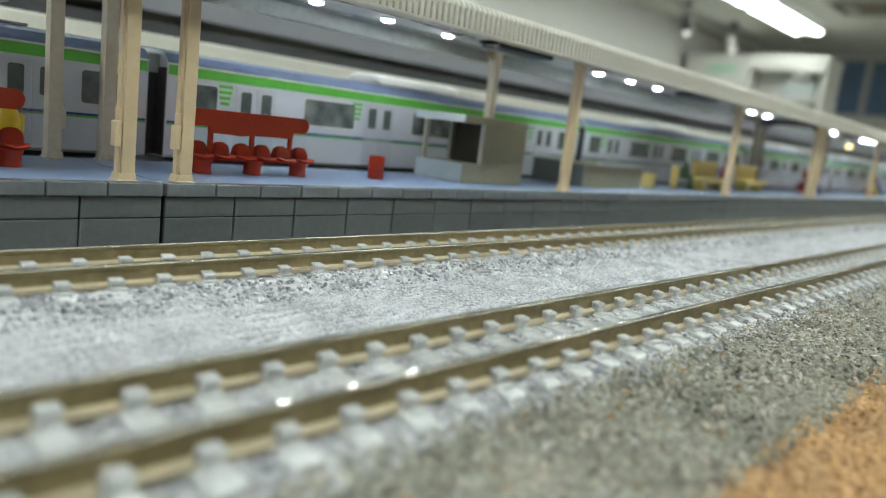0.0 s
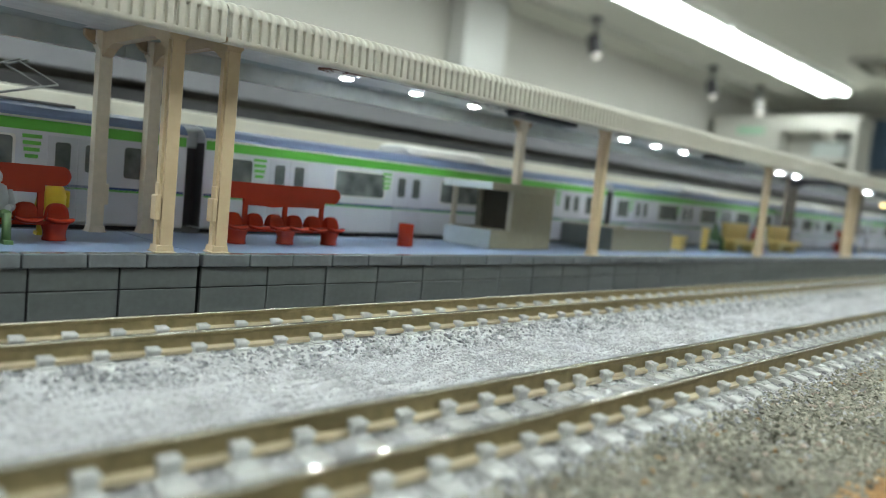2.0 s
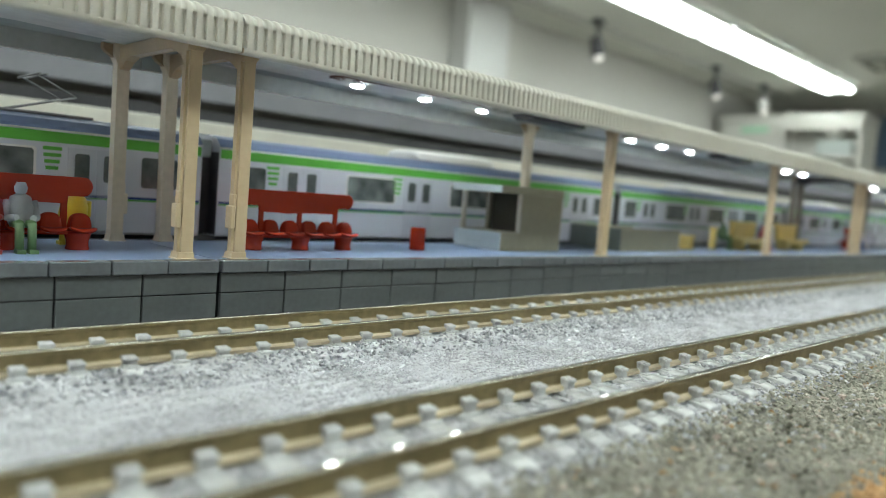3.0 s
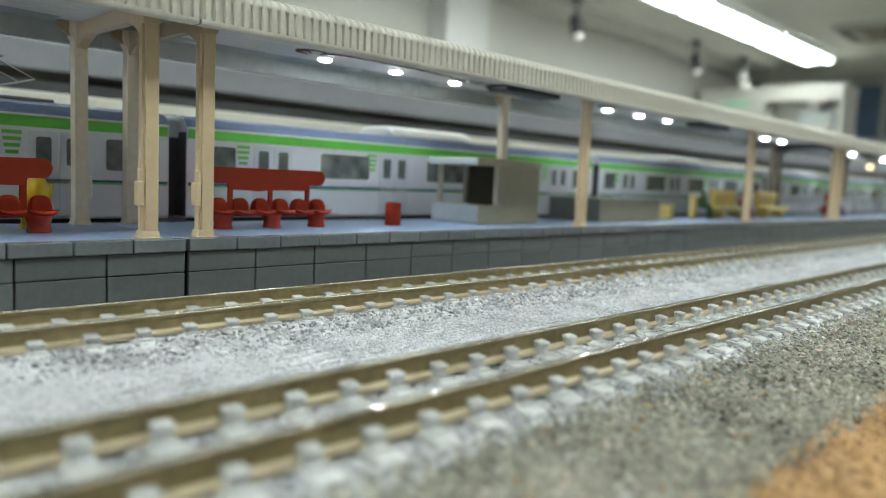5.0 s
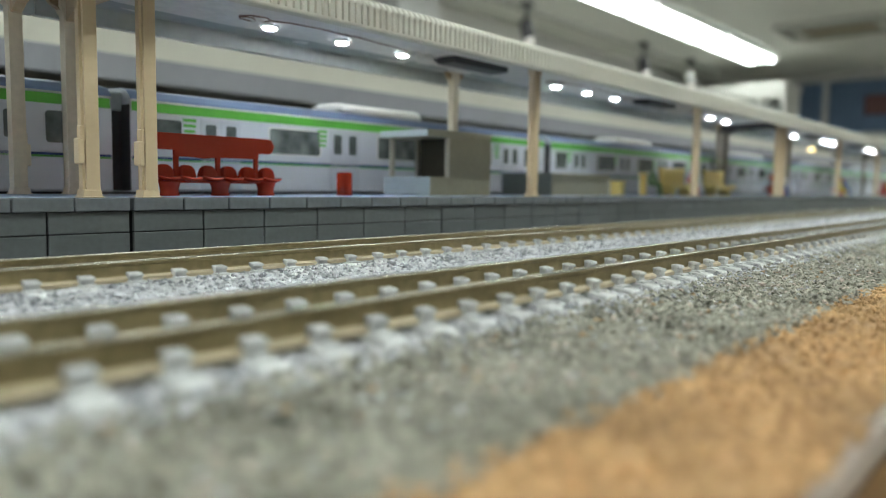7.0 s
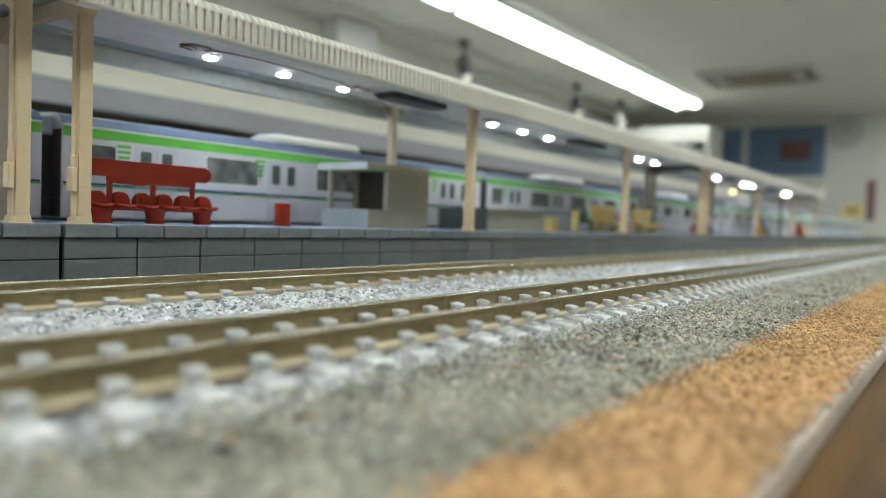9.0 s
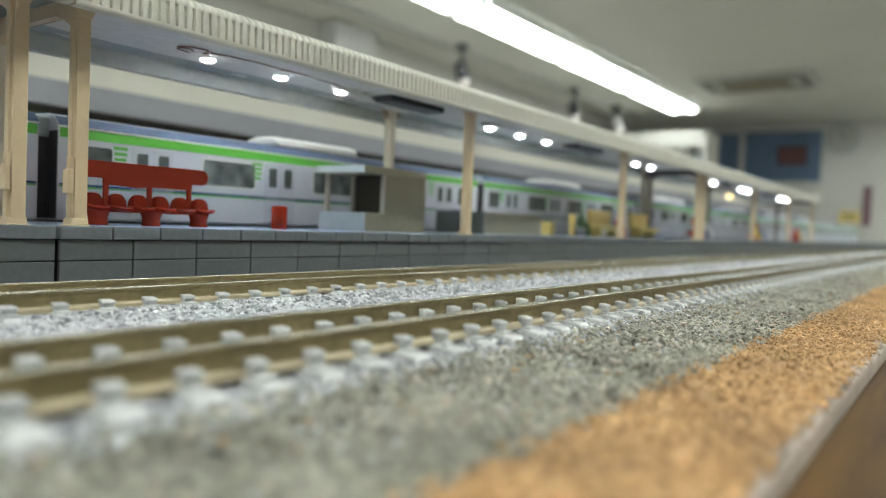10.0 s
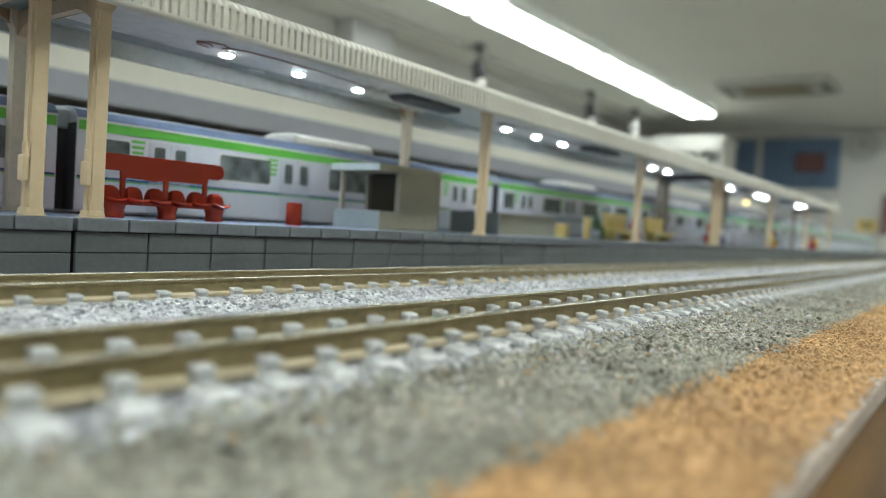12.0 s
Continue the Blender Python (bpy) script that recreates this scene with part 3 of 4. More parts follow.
tagged(new("rear_ballast", mesh_of(boxed(XL, XR, 2.95, 9.0, -1.02, -0.75), "rear_ballast", M_BALLAST)), "pale ballast bed under the train track", "ballast", kind="structure")
tagged(new("rear_ballast_high", mesh_of(boxed(XL, XR, 9.0, 11.6, -1.02, -0.42, bevel=0.05), "rear_ballast_high", M_BALLAST)), "pale raised ballast bed before the second platform", "ballast", kind="structure")

# ---------------------------------------------------------------- platform
SEC, BRICKS, CAPS = 27.4, 27, 39
PW, PZ = 2.9, 0.17
SECTIONS = range(-1, 5)


def platform_section(i, y=0.0, top=PZ, width=PW):
    x = i * SEC
    t = thing("station_platform", "grey plastic island platform section with block-work sides", "platform", (x, y, 0), group="platform sections")
    part("core", boxed(0.05, SEC - 0.05, 0.03, width - 0.03, -0.95, top - 0.03), M_JOINT, t)
    part("deck", boxed(0.012, SEC - 0.012, 0.16, width - 0.16, top - 0.03, top, bevel=0.006), M_PLAT_TOP, t, "platform surface, blue-grey with the LED sheen in its colour")
    return t


PLATS = [platform_section(i) for i in SECTIONS]

# ---------------------------------------------------------------- canopy
CY, FB, FT, SZ = 1.43, 2.90, 3.40, 3.19


def rib_row(bm, y, s, x0, x1, pitch=0.137):
    """A moulded fascia: smooth lip below, a row of narrow upright slots, a rolled top with a bump over each rib."""
    prof = [(-0.10, 0.0, 0), (0.055, 0.0, 0), (0.07, 0.012, 0), (0.074, 0.045, 0), (0.074, 0.06, 0), (0.074, 0.075, 1), (0.074, 0.16, 1), (0.074, 0.27, 1), (0.072, 0.345, 1), (0.07, 0.375, 0),
            (0.062, 0.415, 0), (0.04, 0.46, 0), (0.0, 0.49, 0), (-0.07, 0.515, 0), (-0.25, 0.535, 0), (-0.5, 0.55, 0)]
    n = round((x1 - x0) / pitch)
    step = (x1 - x0) / n
    rows = []
    for k in range(n):
        for f, slot, bump in ((0.0, 1, -0.010), (0.32, 1, -0.010), (0.38, 0, 0.0), (0.48, 0, 0.008), (0.64, 0, 0.010), (0.80, 0, 0.008), (0.94, 0, 0.0)):
            x = x0 + (k + f) * step
            rows.append([bm.verts.new((x, y + s * (d - (0.045 if slot and cut else 0) + (bump if i >= 9 else (0.3 * bump if cut and not slot else 0))), FB + h + (bump if i >= 11 else 0))) for i, (d, h, cut) in enumerate(prof)])
    for i, (a, b) in enumerate(zip(rows, rows[1:])):
        for j in range(len(prof) - 1):
            bm.faces.new((a[j], b[j], b[j + 1], a[j + 1])).smooth = j > 8 or j in (0, 1, 2)


def led(parent, x, y, z):
    h = part("led_holder", lathe(bmesh.new(), (0, 0, 0), [(0.12, -0.04), (0.145, -0.03), (0.15, 0.02)], 16), M_HUTGREY, parent, at=(x, y, z))
    part("led_bulb", lathe(bmesh.new(), (0, 0, 0), [(0.11, -0.068), (0.13, -0.06), (0.132, -0.05), (0.12, -0.038)], 16), M_LED, h, "glowing white LED")
    part("led_lens", lathe(bmesh.new(), (0, 0, 0), [(0.012, -0.084), (0.05, -0.081), (0.085, -0.074), (0.105, -0.067)], 16), M_LENS, h, "bright flat lens that shines down")


def jagged(bm, x0, x1, y0, y1, z, r, amp=0.12):
    """A torn-edged card lying flat."""
    n = int((x1 - x0) / 0.6)
    a = [bm.verts.new((x0 + (x1 - x0) * k / n, y0 + r.uniform(-amp, amp) * 0.6, z + r.uniform(-0.012, 0.012))) for k in range(n + 1)]
    b = [bm.verts.new((v.co.x + r.uniform(-0.15, 0.15), y1 + r.uniform(-amp, amp), z + r.uniform(-0.02, 0.02))) for v in a]
    for k in range(n):
        bm.faces.new((a[k], a[k + 1], b[k + 1], b[k]))


def canopy_section(i):
    r = random.Random(40 + i)
    t = thing("platform_canopy", "cream ribbed platform canopy with lit white LEDs below", "canopy", (i * SEC, 0, 0), group="canopy sections")
    a, b = 0.01, SEC - 0.01
    bm = bmesh.new()
    prism(bm, [(-0.15, FT - 0.06), (0.6, FT + 0.06), (CY, FT + 0.11), (2 * CY - 0.6, FT + 0.06), (2 * CY + 0.15, FT - 0.06), (2 * CY + 0.15, FT - 0.16), (-0.15, FT - 0.16)], "x", a, b)
    part("roof", bm, M_ROOF, t)
    bm = bmesh.new()
    rib_row(bm, -0.23, -1, a, b)
    part("fascia", bm, M_CREAM, t, "cream ribbed front edge")
    bm = bmesh.new()
    rib_row(bm, 2 * CY + 0.23, 1, a, b)
    part("fascia", bm, M_CREAM, t, "cream ribbed rear edge")
    # Strip added to darken the rear fascia's cream inner face.
    part("lining", boxed(a, b, 2 * CY + 0.10, 2 * CY + 0.14, FB - 0.005, SZ), M_LINING, t, "grey-green strip darkening the fascia's inner face")
    bm = boxed(a, b, -0.16, 2 * CY + 0.14, SZ - 0.01, SZ + 0.01)
    part("soffit", bm, M_LINING, t)
    for y0, y1, dz, m, lab in ((-0.14, 2.78, 0.022, M_UNDER, "torn pale grey card"), (-0.12, 1.15, 0.034, M_SOFFIT2, "torn lavender-grey card"), (0.25, 2.45, 0.03, M_UNDER, "torn pale grey card"), (2.28, 2.72, 0.036, M_LINING, "torn grey-green card")):
        x = a + r.uniform(0.1, 0.6)
        while x < b - 3:
            w = min(r.uniform(5, 10), b - 0.1 - x)
            bm = bmesh.new()
            jagged(bm, x, x + w, y0, y1 + r.uniform(-0.1, 0.1), SZ - dz - r.uniform(0, 0.006), r)
            part("soffit_card", bm, m, t, lab)
            x += w + r.uniform(-0.2, 0.25)
    for g in range(3):
        # Left section's last two LEDs are unseen, added to light the rear posts.
        for k in range(1 if i >= 0 and g == 2 or (i == 1 and g == 0) else 0, 2 if i < 0 and g == 2 else 3):
            led(t, 3.43 + 9.32 * g + 1.68 * k + (0.5 if i == 1 and g == 0 else 0), 1.77, SZ - 0.03)
    for g in range(2 if i < 0 else 3):
        x = 2.66 + 9.32 * g
        bm = bmesh.new()
        for pts in ([(x + 0.30, 1.66), (x + 0.05, 1.62), (x - 0.05, 1.45), (x + 0.08, 1.28), (x + 0.34, 1.24), (x + 0.52, 1.36), (x + 0.46, 1.55)],
                    [(x + 0.52, 1.36), (x + 0.85, 1.24), (x + 1.5, 1.19), (x + 2.0, 1.24), (x + 2.5, 1.22), (x + 3.0, 1.32), (x + 3.5, 1.34), (x + 3.95, 1.46)],
                    [(x - 0.02, 1.50), (x + 0.18, 1.42), (x + 0.30, 1.52)]):
            for p, q in zip(pts, pts[1:]):
                tube(bm, (*p, SZ - 0.05), (*q, SZ - 0.047), 0.013, n=5)
        part("wire", bm, M_WIRE, t, "thin brown lamp wire")
        part("terminal", boxed(x + 0.3, x + 0.62, 1.5, 1.7, SZ - 0.07, SZ - 0.02, bevel=0.02), M_UNDER, t)
        if g < 2:
            part("connector", boxed(x + 3.92, x + 4.80, 1.44, 1.54, SZ - 0.10, SZ - 0.03, bevel=0.02), M_BRIGHT, t, "pale plug connector")
            for w in (4.08, 4.46):
                part("plug_wing", boxed(x + w, x + w + 0.16, 1.30, 1.68, SZ - 0.09, SZ - 0.035, bevel=0.02), M_BRIGHT, t, "pale plug wing")
            bm = bmesh.new()
            cab = [(x + 4.80, 1.48), (x + 5.1, 1.68), (x + 5.8, 1.72), (x + 6.6, 1.62), (x + 6.95, 1.38), (x + 6.75, 1.28)]
            for p, q in zip(cab, cab[1:]):
                tube(bm, (*p, SZ - 0.07), (*q, SZ - 0.07), 0.035, n=6)
            part("cable", bm, M_BLACK, t, "black cable")
            part("power_unit", boxed(x + 4.95, x + 6.9, 1.02, 1.56, SZ - 0.17, SZ - 0.02, bevel=0.03), M_BLACK, t, "black power unit with cable")
    return t


for i in (-1, 0, 1):
    canopy_section(i)


def post_bm(kind):
    bm = bmesh.new()
    if kind == "shaft":
        o = [(-0.105, -0.045), (-0.07, -0.045), (-0.07, -0.095), (0.09, -0.10), (0.10, -0.085), (0.10, 0.10), (-0.07, 0.10), (-0.07, 0.05), (-0.105, 0.05)]
        prism(bm, o, "z", 0.03, 2.80)
    if kind == "foot":
        box(bm, -0.14, 0.135, -0.125, 0.125, 0, 0.022, bevel=0.008)
        prism(bm, [(-0.125, 0.018), (0.12, 0.018), (0.105, 0.10), (-0.11, 0.10)], "y", -0.105, 0.108, bevel=0.008)
    if kind == "junction_box":
        box(bm, -0.165, -0.09, -0.11, 0.05, 0.42, 0.74, bevel=0.015)
        box(bm, -0.125, -0.07, -0.08, 0.04, 0.70, 0.9, bevel=0.012)
    if kind == "bracket":
        prism(bm, [(-0.105, 2.70), (0.103, 2.70), (0.115, 2.75), (0.16, 2.82), (0.16, 3.0), (-0.115, 3.0), (-0.115, 2.78)], "y", -0.104, 0.104, bevel=0.012)
    return bm


POST = {k: mesh_of(post_bm(k), k, M_POST) for k in ("shaft", "foot", "junction_box", "bracket")}
REAR_POST = {k: mesh_of(post_bm(k), k, M_REARPOST) for k in POST}
# Far rear posts: same shape, darkened for the shade they stand in.
SHADED_POST = {k: mesh_of(post_bm(k), k, M_SOFFIT) for k in POST}
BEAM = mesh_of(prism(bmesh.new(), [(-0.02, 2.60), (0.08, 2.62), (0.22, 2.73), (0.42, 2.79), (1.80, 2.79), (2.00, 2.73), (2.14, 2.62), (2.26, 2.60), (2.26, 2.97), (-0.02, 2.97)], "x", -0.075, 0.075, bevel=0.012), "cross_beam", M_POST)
# Copy of the beam whose dark colour stands for shade far along.
SHADED_BEAM = BEAM.copy()
SHADED_BEAM.materials[0] = M_DARK


CORBEL = mesh_of(prism(bmesh.new(), [(-0.10, 2.98), (-0.10, 2.80), (0.10, 2.74), (0.15, 2.80), (0.26, 2.84), (0.31, 2.90), (0.31, 2.98)], "y", -0.05, 0.05, bevel=0.01), "corbel", M_CORBEL)


def canopy_frame(x, y0=0.25, y1=2.6, top=PZ, both=True, beam=True):
    for y in (y0, y1) if both else (y0,):
        t = thing("canopy_post", "ivory plastic canopy post with clamped junction box" if y == y0 else "canopy post, coloured grey-brown for shade" if x > SEC - 1 else "grey-cream plastic canopy post, lightened to look lit, with a rusty corbel", "post", (x, y, top), 0 if y == y0 else 180, group="canopy posts")
        for k, me in (POST if y == y0 else SHADED_POST if x > SEC - 1 else REAR_POST).items():
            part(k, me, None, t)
        if y == y1:
            part("corbel", CORBEL, None, t, "tan flared corbel")
            if not beam:
                part("corbel", CORBEL, None, t, "tan flared corbel", turn=180)
    if not beam:
        return
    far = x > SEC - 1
    b = thing("canopy_beam", "arched cross beam between two posts, coloured dark for shade" if far else "tan arched cross beam between two canopy posts", "beam", (x, 0.0, PZ), group="canopy beams")
    part("beam", SHADED_BEAM if far else BEAM, None, b, at=(0, 0.30, 0.0))


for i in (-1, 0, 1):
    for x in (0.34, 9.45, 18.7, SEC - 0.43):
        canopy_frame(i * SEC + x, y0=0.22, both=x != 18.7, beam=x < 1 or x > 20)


# ---------------------------------------------------------------- things on the platform
def rounded_outline(x0, x1, z0, z1, r0, r1, n=5):
    """A board's outline in x and z with rounded ends."""
    o = []
    for cx, cz, r, a0 in ((x1 - r1, z1 - r1, r1, 90), (x1 - r1, z0 + r1, r1, 0), (x0 + r0, z0 + r0, r0, -90), (x0 + r0, z1 - r0, r0, -180)):
        for k in range(n + 1):
            a = radians(a0 - 90 * k / n)
            o.append((cx + r * math.cos(a), cz + r * math.sin(a)))
    return o


def seat_bm():
    """A bucket seat: a shallow pan with a lip and a squarish, slightly hollow back."""
    bm = bmesh.new()

    def sq(v, p):
        return math.copysign(abs(v) ** p, v)
    for v in bmesh.ops.create_uvsphere(bm, u_segments=14, v_segments=8, radius=1)["verts"]:
        x, y, z = v.co
        v.co = (sq(x, 0.7) * 0.165, sq(y, 0.7) * 0.14 - 0.10, z * 0.04 + 0.035 * x * x - 0.012 * (z > 0) * (1 - x * x))
    for v in bmesh.ops.create_uvsphere(bm, u_segments=14, v_segments=10, radius=1)["verts"]:
        x, y, z = v.co
        w = sq(x, 0.6) * (0.128 - 0.026 * z)
        v.co = (w, sq(y, 0.8) * 0.038 + 0.02 + 0.045 * z - 0.9 * w * w, sq(z, 0.65) * 0.12 + 0.10)
    for f in bm.faces:
        f.smooth = True
    return bm


SEAT = {k: mesh_of(seat_bm(), "seat", m) for k, m in (("red", M_RED), ("yellow", M_YELLOW))}


def platform_bench(x, y, color, label, top=PZ, turn=0, scale=1.0):
    m = M_RED if color == "red" else M_YELLOW
    t = thing("platform_bench", label, "bench", (x, y, top), turn, group="platform benches")
    bm = bmesh.new()
    prism(bm, rounded_outline(-1.09, 1.06, 0.71, 0.965, 0.05, 0.115), "y", 0.0, 0.075, bevel=0.014)
    prism(bm, [(-0.79, 0.73), (-0.79, 0.64), (-0.75, 0.61), (-0.45, 0.605), (-0.27, 0.59), (-0.05, 0.61), (0.3, 0.615), (0.70, 0.61), (0.75, 0.64), (0.75, 0.73)], "y", 0.004, 0.071, bevel=0.006)
    part("backboard", bm, m, t)
    for sx in (-0.75, -0.02, 0.71):
        part("upright", boxed(sx - 0.04, sx + 0.04, 0.01, 0.065, 0.22, 0.66, bevel=0.01), m, t)
    part("rail", boxed(-1.02, 1.02, -0.08, 0.06, 0.20, 0.25, bevel=0.015), m, t)
    for k in range(6):
        part("seat", SEAT[color], None, t, at=(-0.955 + 0.374 * k, -0.03, 0.265))
        part("seat", SEAT[color], None, t, at=(-0.955 + 0.374 * k, 0.11, 0.265), turn=180)
    for sx in (-0.885, 0.0, 0.885):
        part("leg", lathe(bmesh.new(), (sx, 0.0, 0), [(0.145, 0.0), (0.15, 0.015), (0.138, 0.06), (0.14, 0.12), (0.165, 0.20), (0.17, 0.23)], 18), m, t)
    return t


def figure(x, y, colors, label, top=PZ, turn=0, z=0.30, legs=""):
    """A plain seated model figure: rounded body, head and bent legs as one shape."""
    bm = bmesh.new()
    lathe(bm, (0, 0, z), [(0.11, 0.0), (0.15, 0.08), (0.155, 0.26), (0.12, 0.38), (0.05, 0.42)], 10)
    lathe(bm, (0, 0, z + 0.40), [(0.035, 0.0), (0.07, 0.04), (0.078, 0.10), (0.05, 0.16)], 10)
    for s in (-0.15, 0.15):
        tube(bm, (s, 0, z + 0.33), (s * 1.15, -0.07, z + 0.12), 0.045, n=8)
        tube(bm, (s * 1.15, -0.07, z + 0.12), (s * 0.6, -0.22, z + 0.13), 0.04, n=8)
    k = len(bm.faces)
    for s in (-0.07, 0.07):
        tube(bm, (s, 0, z + 0.05), (s, -0.26, z + 0.05), 0.06, n=8)
        tube(bm, (s, -0.26, z + 0.07), (s, -0.29, 0.02), 0.052, n=8)
        box(bm, s - 0.05, s + 0.05, -0.40, -0.24, 0.0, 0.05)
    bm.faces.ensure_lookup_table()
    for f in bm.faces[k:]:
        f.material_index = 1
    ob = solid("model_figure", bm, M_FIG[colors], label, "figurine", (x, y, top), turn, group="seated figurines")
    ob.data.materials.append(M_FIG[legs or colors])
    return ob


platform_bench(2.15, 1.36, "red", "glossy red bench of six bucket seats with blank backboard")
platform_bench(-2.26, 1.36, "red", "glossy red six-seat bench with figurines seated on it")
figure(-1.30, 1.68, "yellow", "yellow painted seated figurine behind the bench", turn=180)
figure(-2.12, 1.18, "grey", "grey and green painted seated figurine on the bench", legs="green")
figure(-2.0, 1.68, "green", "green painted seated figurine on the bench", turn=180)

figure(-2.52, 1.18, "red", "red and pink painted seated figurine on the bench")

bn = thing("litter_bin", "small red round litter bin on the platform", "bin", (4.83, 1.37, PZ))
part("barrel", lathe(bmesh.new(), (0, 0, 0), [(0.142, 0.0), (0.15, 0.012), (0.15, 0.415), (0.138, 0.43)], 24), M_RED, bn)
part("rim", lathe(bmesh.new(), (0, 0, 0), [(0.115, 0.425), (0.115, 0.438)], 24), M_RED, bn)

# kiosk
kx0, kx1, ky0, ky1 = 6.97, 9.03, 1.10, 2.48
ks = thing("platform_kiosk", "beige platform kiosk with open counter and flat roof", "kiosk", (0, 0, PZ))
part("counter", boxed(kx0, kx1, ky0, ky1, 0, 0.40, bevel=0.012), M_HUT, ks)
# Thin plate whose pale blue-grey paints the bluish light on this end.
part("counter_end", boxed(kx0 - 0.02, kx0 + 0.003, ky0 + 0.01, ky1 - 0.01, 0.01, 0.40, bevel=0.006), M_HUTGREY, ks, "counter end, pale for the bluish light on it")
part("roof", boxed(kx0 - 0.08, kx1 + 0.02, ky0 - 0.015, ky1 + 0.06, 1.24, 1.40, bevel=0.015), M_HUT, ks)
# Same plate on the roof, with that side's light in its colour.
part("roof_end", boxed(kx0 - 0.10, kx0 - 0.077, ky0 - 0.005, ky1 + 0.05, 1.245, 1.395, bevel=0.006), M_HUTGREY, ks, "roof edge, pale for the bluish light on it")
part("front_panel", boxed(7.56, kx1 + 0.003, ky0 - 0.004, ky0 + 0.09, 0.003, 1.24, bevel=0.012), M_HUT, ks)
part("side_panel", boxed(kx1 - 0.09, kx1, ky0 + 0.09, ky1, 0.40, 1.24), M_HUT, ks)
part("back_panel", boxed(8.0, kx1 - 0.09, ky1 - 0.09, ky1, 0.40, 1.24), M_HUT, ks)
# Panel for the hollow inside; its darkness is shade put into the colour.
part("inner_wall", boxed(7.66, 7.72, ky0 + 0.09, ky1 - 0.45, 0.40, 1.24), M_HUTIN, ks, "inner wall, near-black for the shaded inside")
part("jamb", boxed(7.53, 7.59, ky0 - 0.012, ky0 + 0.10, 0.385, 1.245, bevel=0.01), M_JAMB, ks)
for x in (7.08, 7.92):
    part("back_post", boxed(x, x + 0.11, ky1 - 0.12, ky1 - 0.03, 0.40, 1.24, bevel=0.01), M_JAMB, ks, "pale beige corner post")

st = thing("stair_enclosure", "beige low parapet round the platform stairs", "parapet", (0, 0, PZ))
part("front_wall", boxed(11.66, 14.72, 1.10, 1.18, 0, 0.59, bevel=0.012), M_HUT, st)
part("rear_wall", boxed(11.66, 14.72, 2.62, 2.70, 0, 0.59, bevel=0.012), M_HUT, st)
# End wall darker than the front: that side's shade is in the colour.
part("end_wall", boxed(11.64, 11.72, 1.11, 2.69, 0, 0.585, bevel=0.012), M_ENDGREY, st, "end wall, grey-green for its shaded side")
for k in range(7):
    part("step", boxed(14.6 - 0.4 * (k + 1), 14.6 - 0.4 * k, 1.18, 2.62, 0.0, max(0.02, 0.3 - 0.04 * k)), M_HUTGREY, st)

for x, y, h, w in ((16.15, 1.6, 0.38, 0.17), (18.2, 1.75, 0.66, 0.10)):
    ps = thing("platform_post", "pale yellow short post standing on the platform", "post", (x, y, PZ), group="yellow posts")
    part("pillar", boxed(-w, w, -w, w, 0, h, bevel=0.03), M_YELLOW, ps)
    part("top_plate", boxed(-w - 0.03, w + 0.03, -w - 0.03, w + 0.03, h, h + 0.06, bevel=0.02), M_YELLOW, ps)


def yellow_bench(x, y, label):
    t = thing("platform_bench", label, "bench", (x, y, PZ), group="platform benches")
    part("seat", boxed(-1.15, 1.15, -0.40, 0.08, 0.22, 0.40, bevel=0.07, seg=2), M_YELLOW, t)
    part("backrest", prism(bmesh.new(), rounded_outline(-0.90, 0.90, 0.36, 0.93, 0.06, 0.12), "y", 0.06, 0.20, bevel=0.02), M_YELLOW, t)
    part("headboard", boxed(-0.98, 0.98, 0.04, 0.22, 0.80, 0.95, bevel=0.05, seg=2), M_YELLOW, t)
    for s in (-0.7, 0.7):
        part("leg", boxed(s - 0.14, s + 0.14, -0.30, 0.12, 0, 0.23, bevel=0.03), M_YELLOW, t)
    return t


yellow_bench(20.6, 1.7, "yellow plastic bench with figurines beside it")
yellow_bench(24.6, 1.75, "yellow plastic bench on the platform")
figure(19.2, 1.9, "green", "green painted seated figurine beside the yellow bench")
figure(21.75, 1.6, "red", "red painted seated figurine beside the yellow bench")
for x, c in ((32.0, "red"), (33.0, "blue"), (33.7, "white"), (44.4, "yellow"), (45.5, "blue"), (57.4, "red"), (58.6, "yellow")):
    figure(x, 1.78, c, c + " painted figurine seated on the red bench")
for x in (32.8, 45.0, 58.0):
    platform_bench(x, 1.9, "red", "red six-seat bench far along the platform")


sl = thing("signal_lamp", "small amber lamp hanging under the canopy", "lamp", (41.0, 2.6, SZ - 0.02))
part("stem", tube(bmesh.new(), (0, 0, 0), (0, 0, -0.32), 0.03, n=8), M_DARK, sl)
part("bulb", lathe(bmesh.new(), (0, 0, -0.55), [(0.06, 0.0), (0.14, 0.05), (0.16, 0.13), (0.10, 0.22)], 12), M_AMBER, sl, "glowing amber bulb")

# ---------------------------------------------------------------- the train
def body_outline():
    return [(-0.93, 0.20), (-0.95, 0.24), (-0.95, 1.70), (-0.92, 1.84), (-0.80, 1.95), (-0.5, 2.02), (0, 2.045), (0.5, 2.02), (0.80, 1.95), (0.92, 1.84), (0.95, 1.70), (0.95, 0.24), (0.93, 0.20)]


CAR = 13.0


def window_bm(w, z0, z1, y=-0.958, depth=0.012, r=0.05):
    bm = bmesh.new()
    prism(bm, rounded_outline(-w / 2, w / 2, z0, z1, r, r, 3), "y", y, y + depth)
    return bm


DOORS = [-4.72, -1.575, 1.575, 4.72]
T_MESH = {}


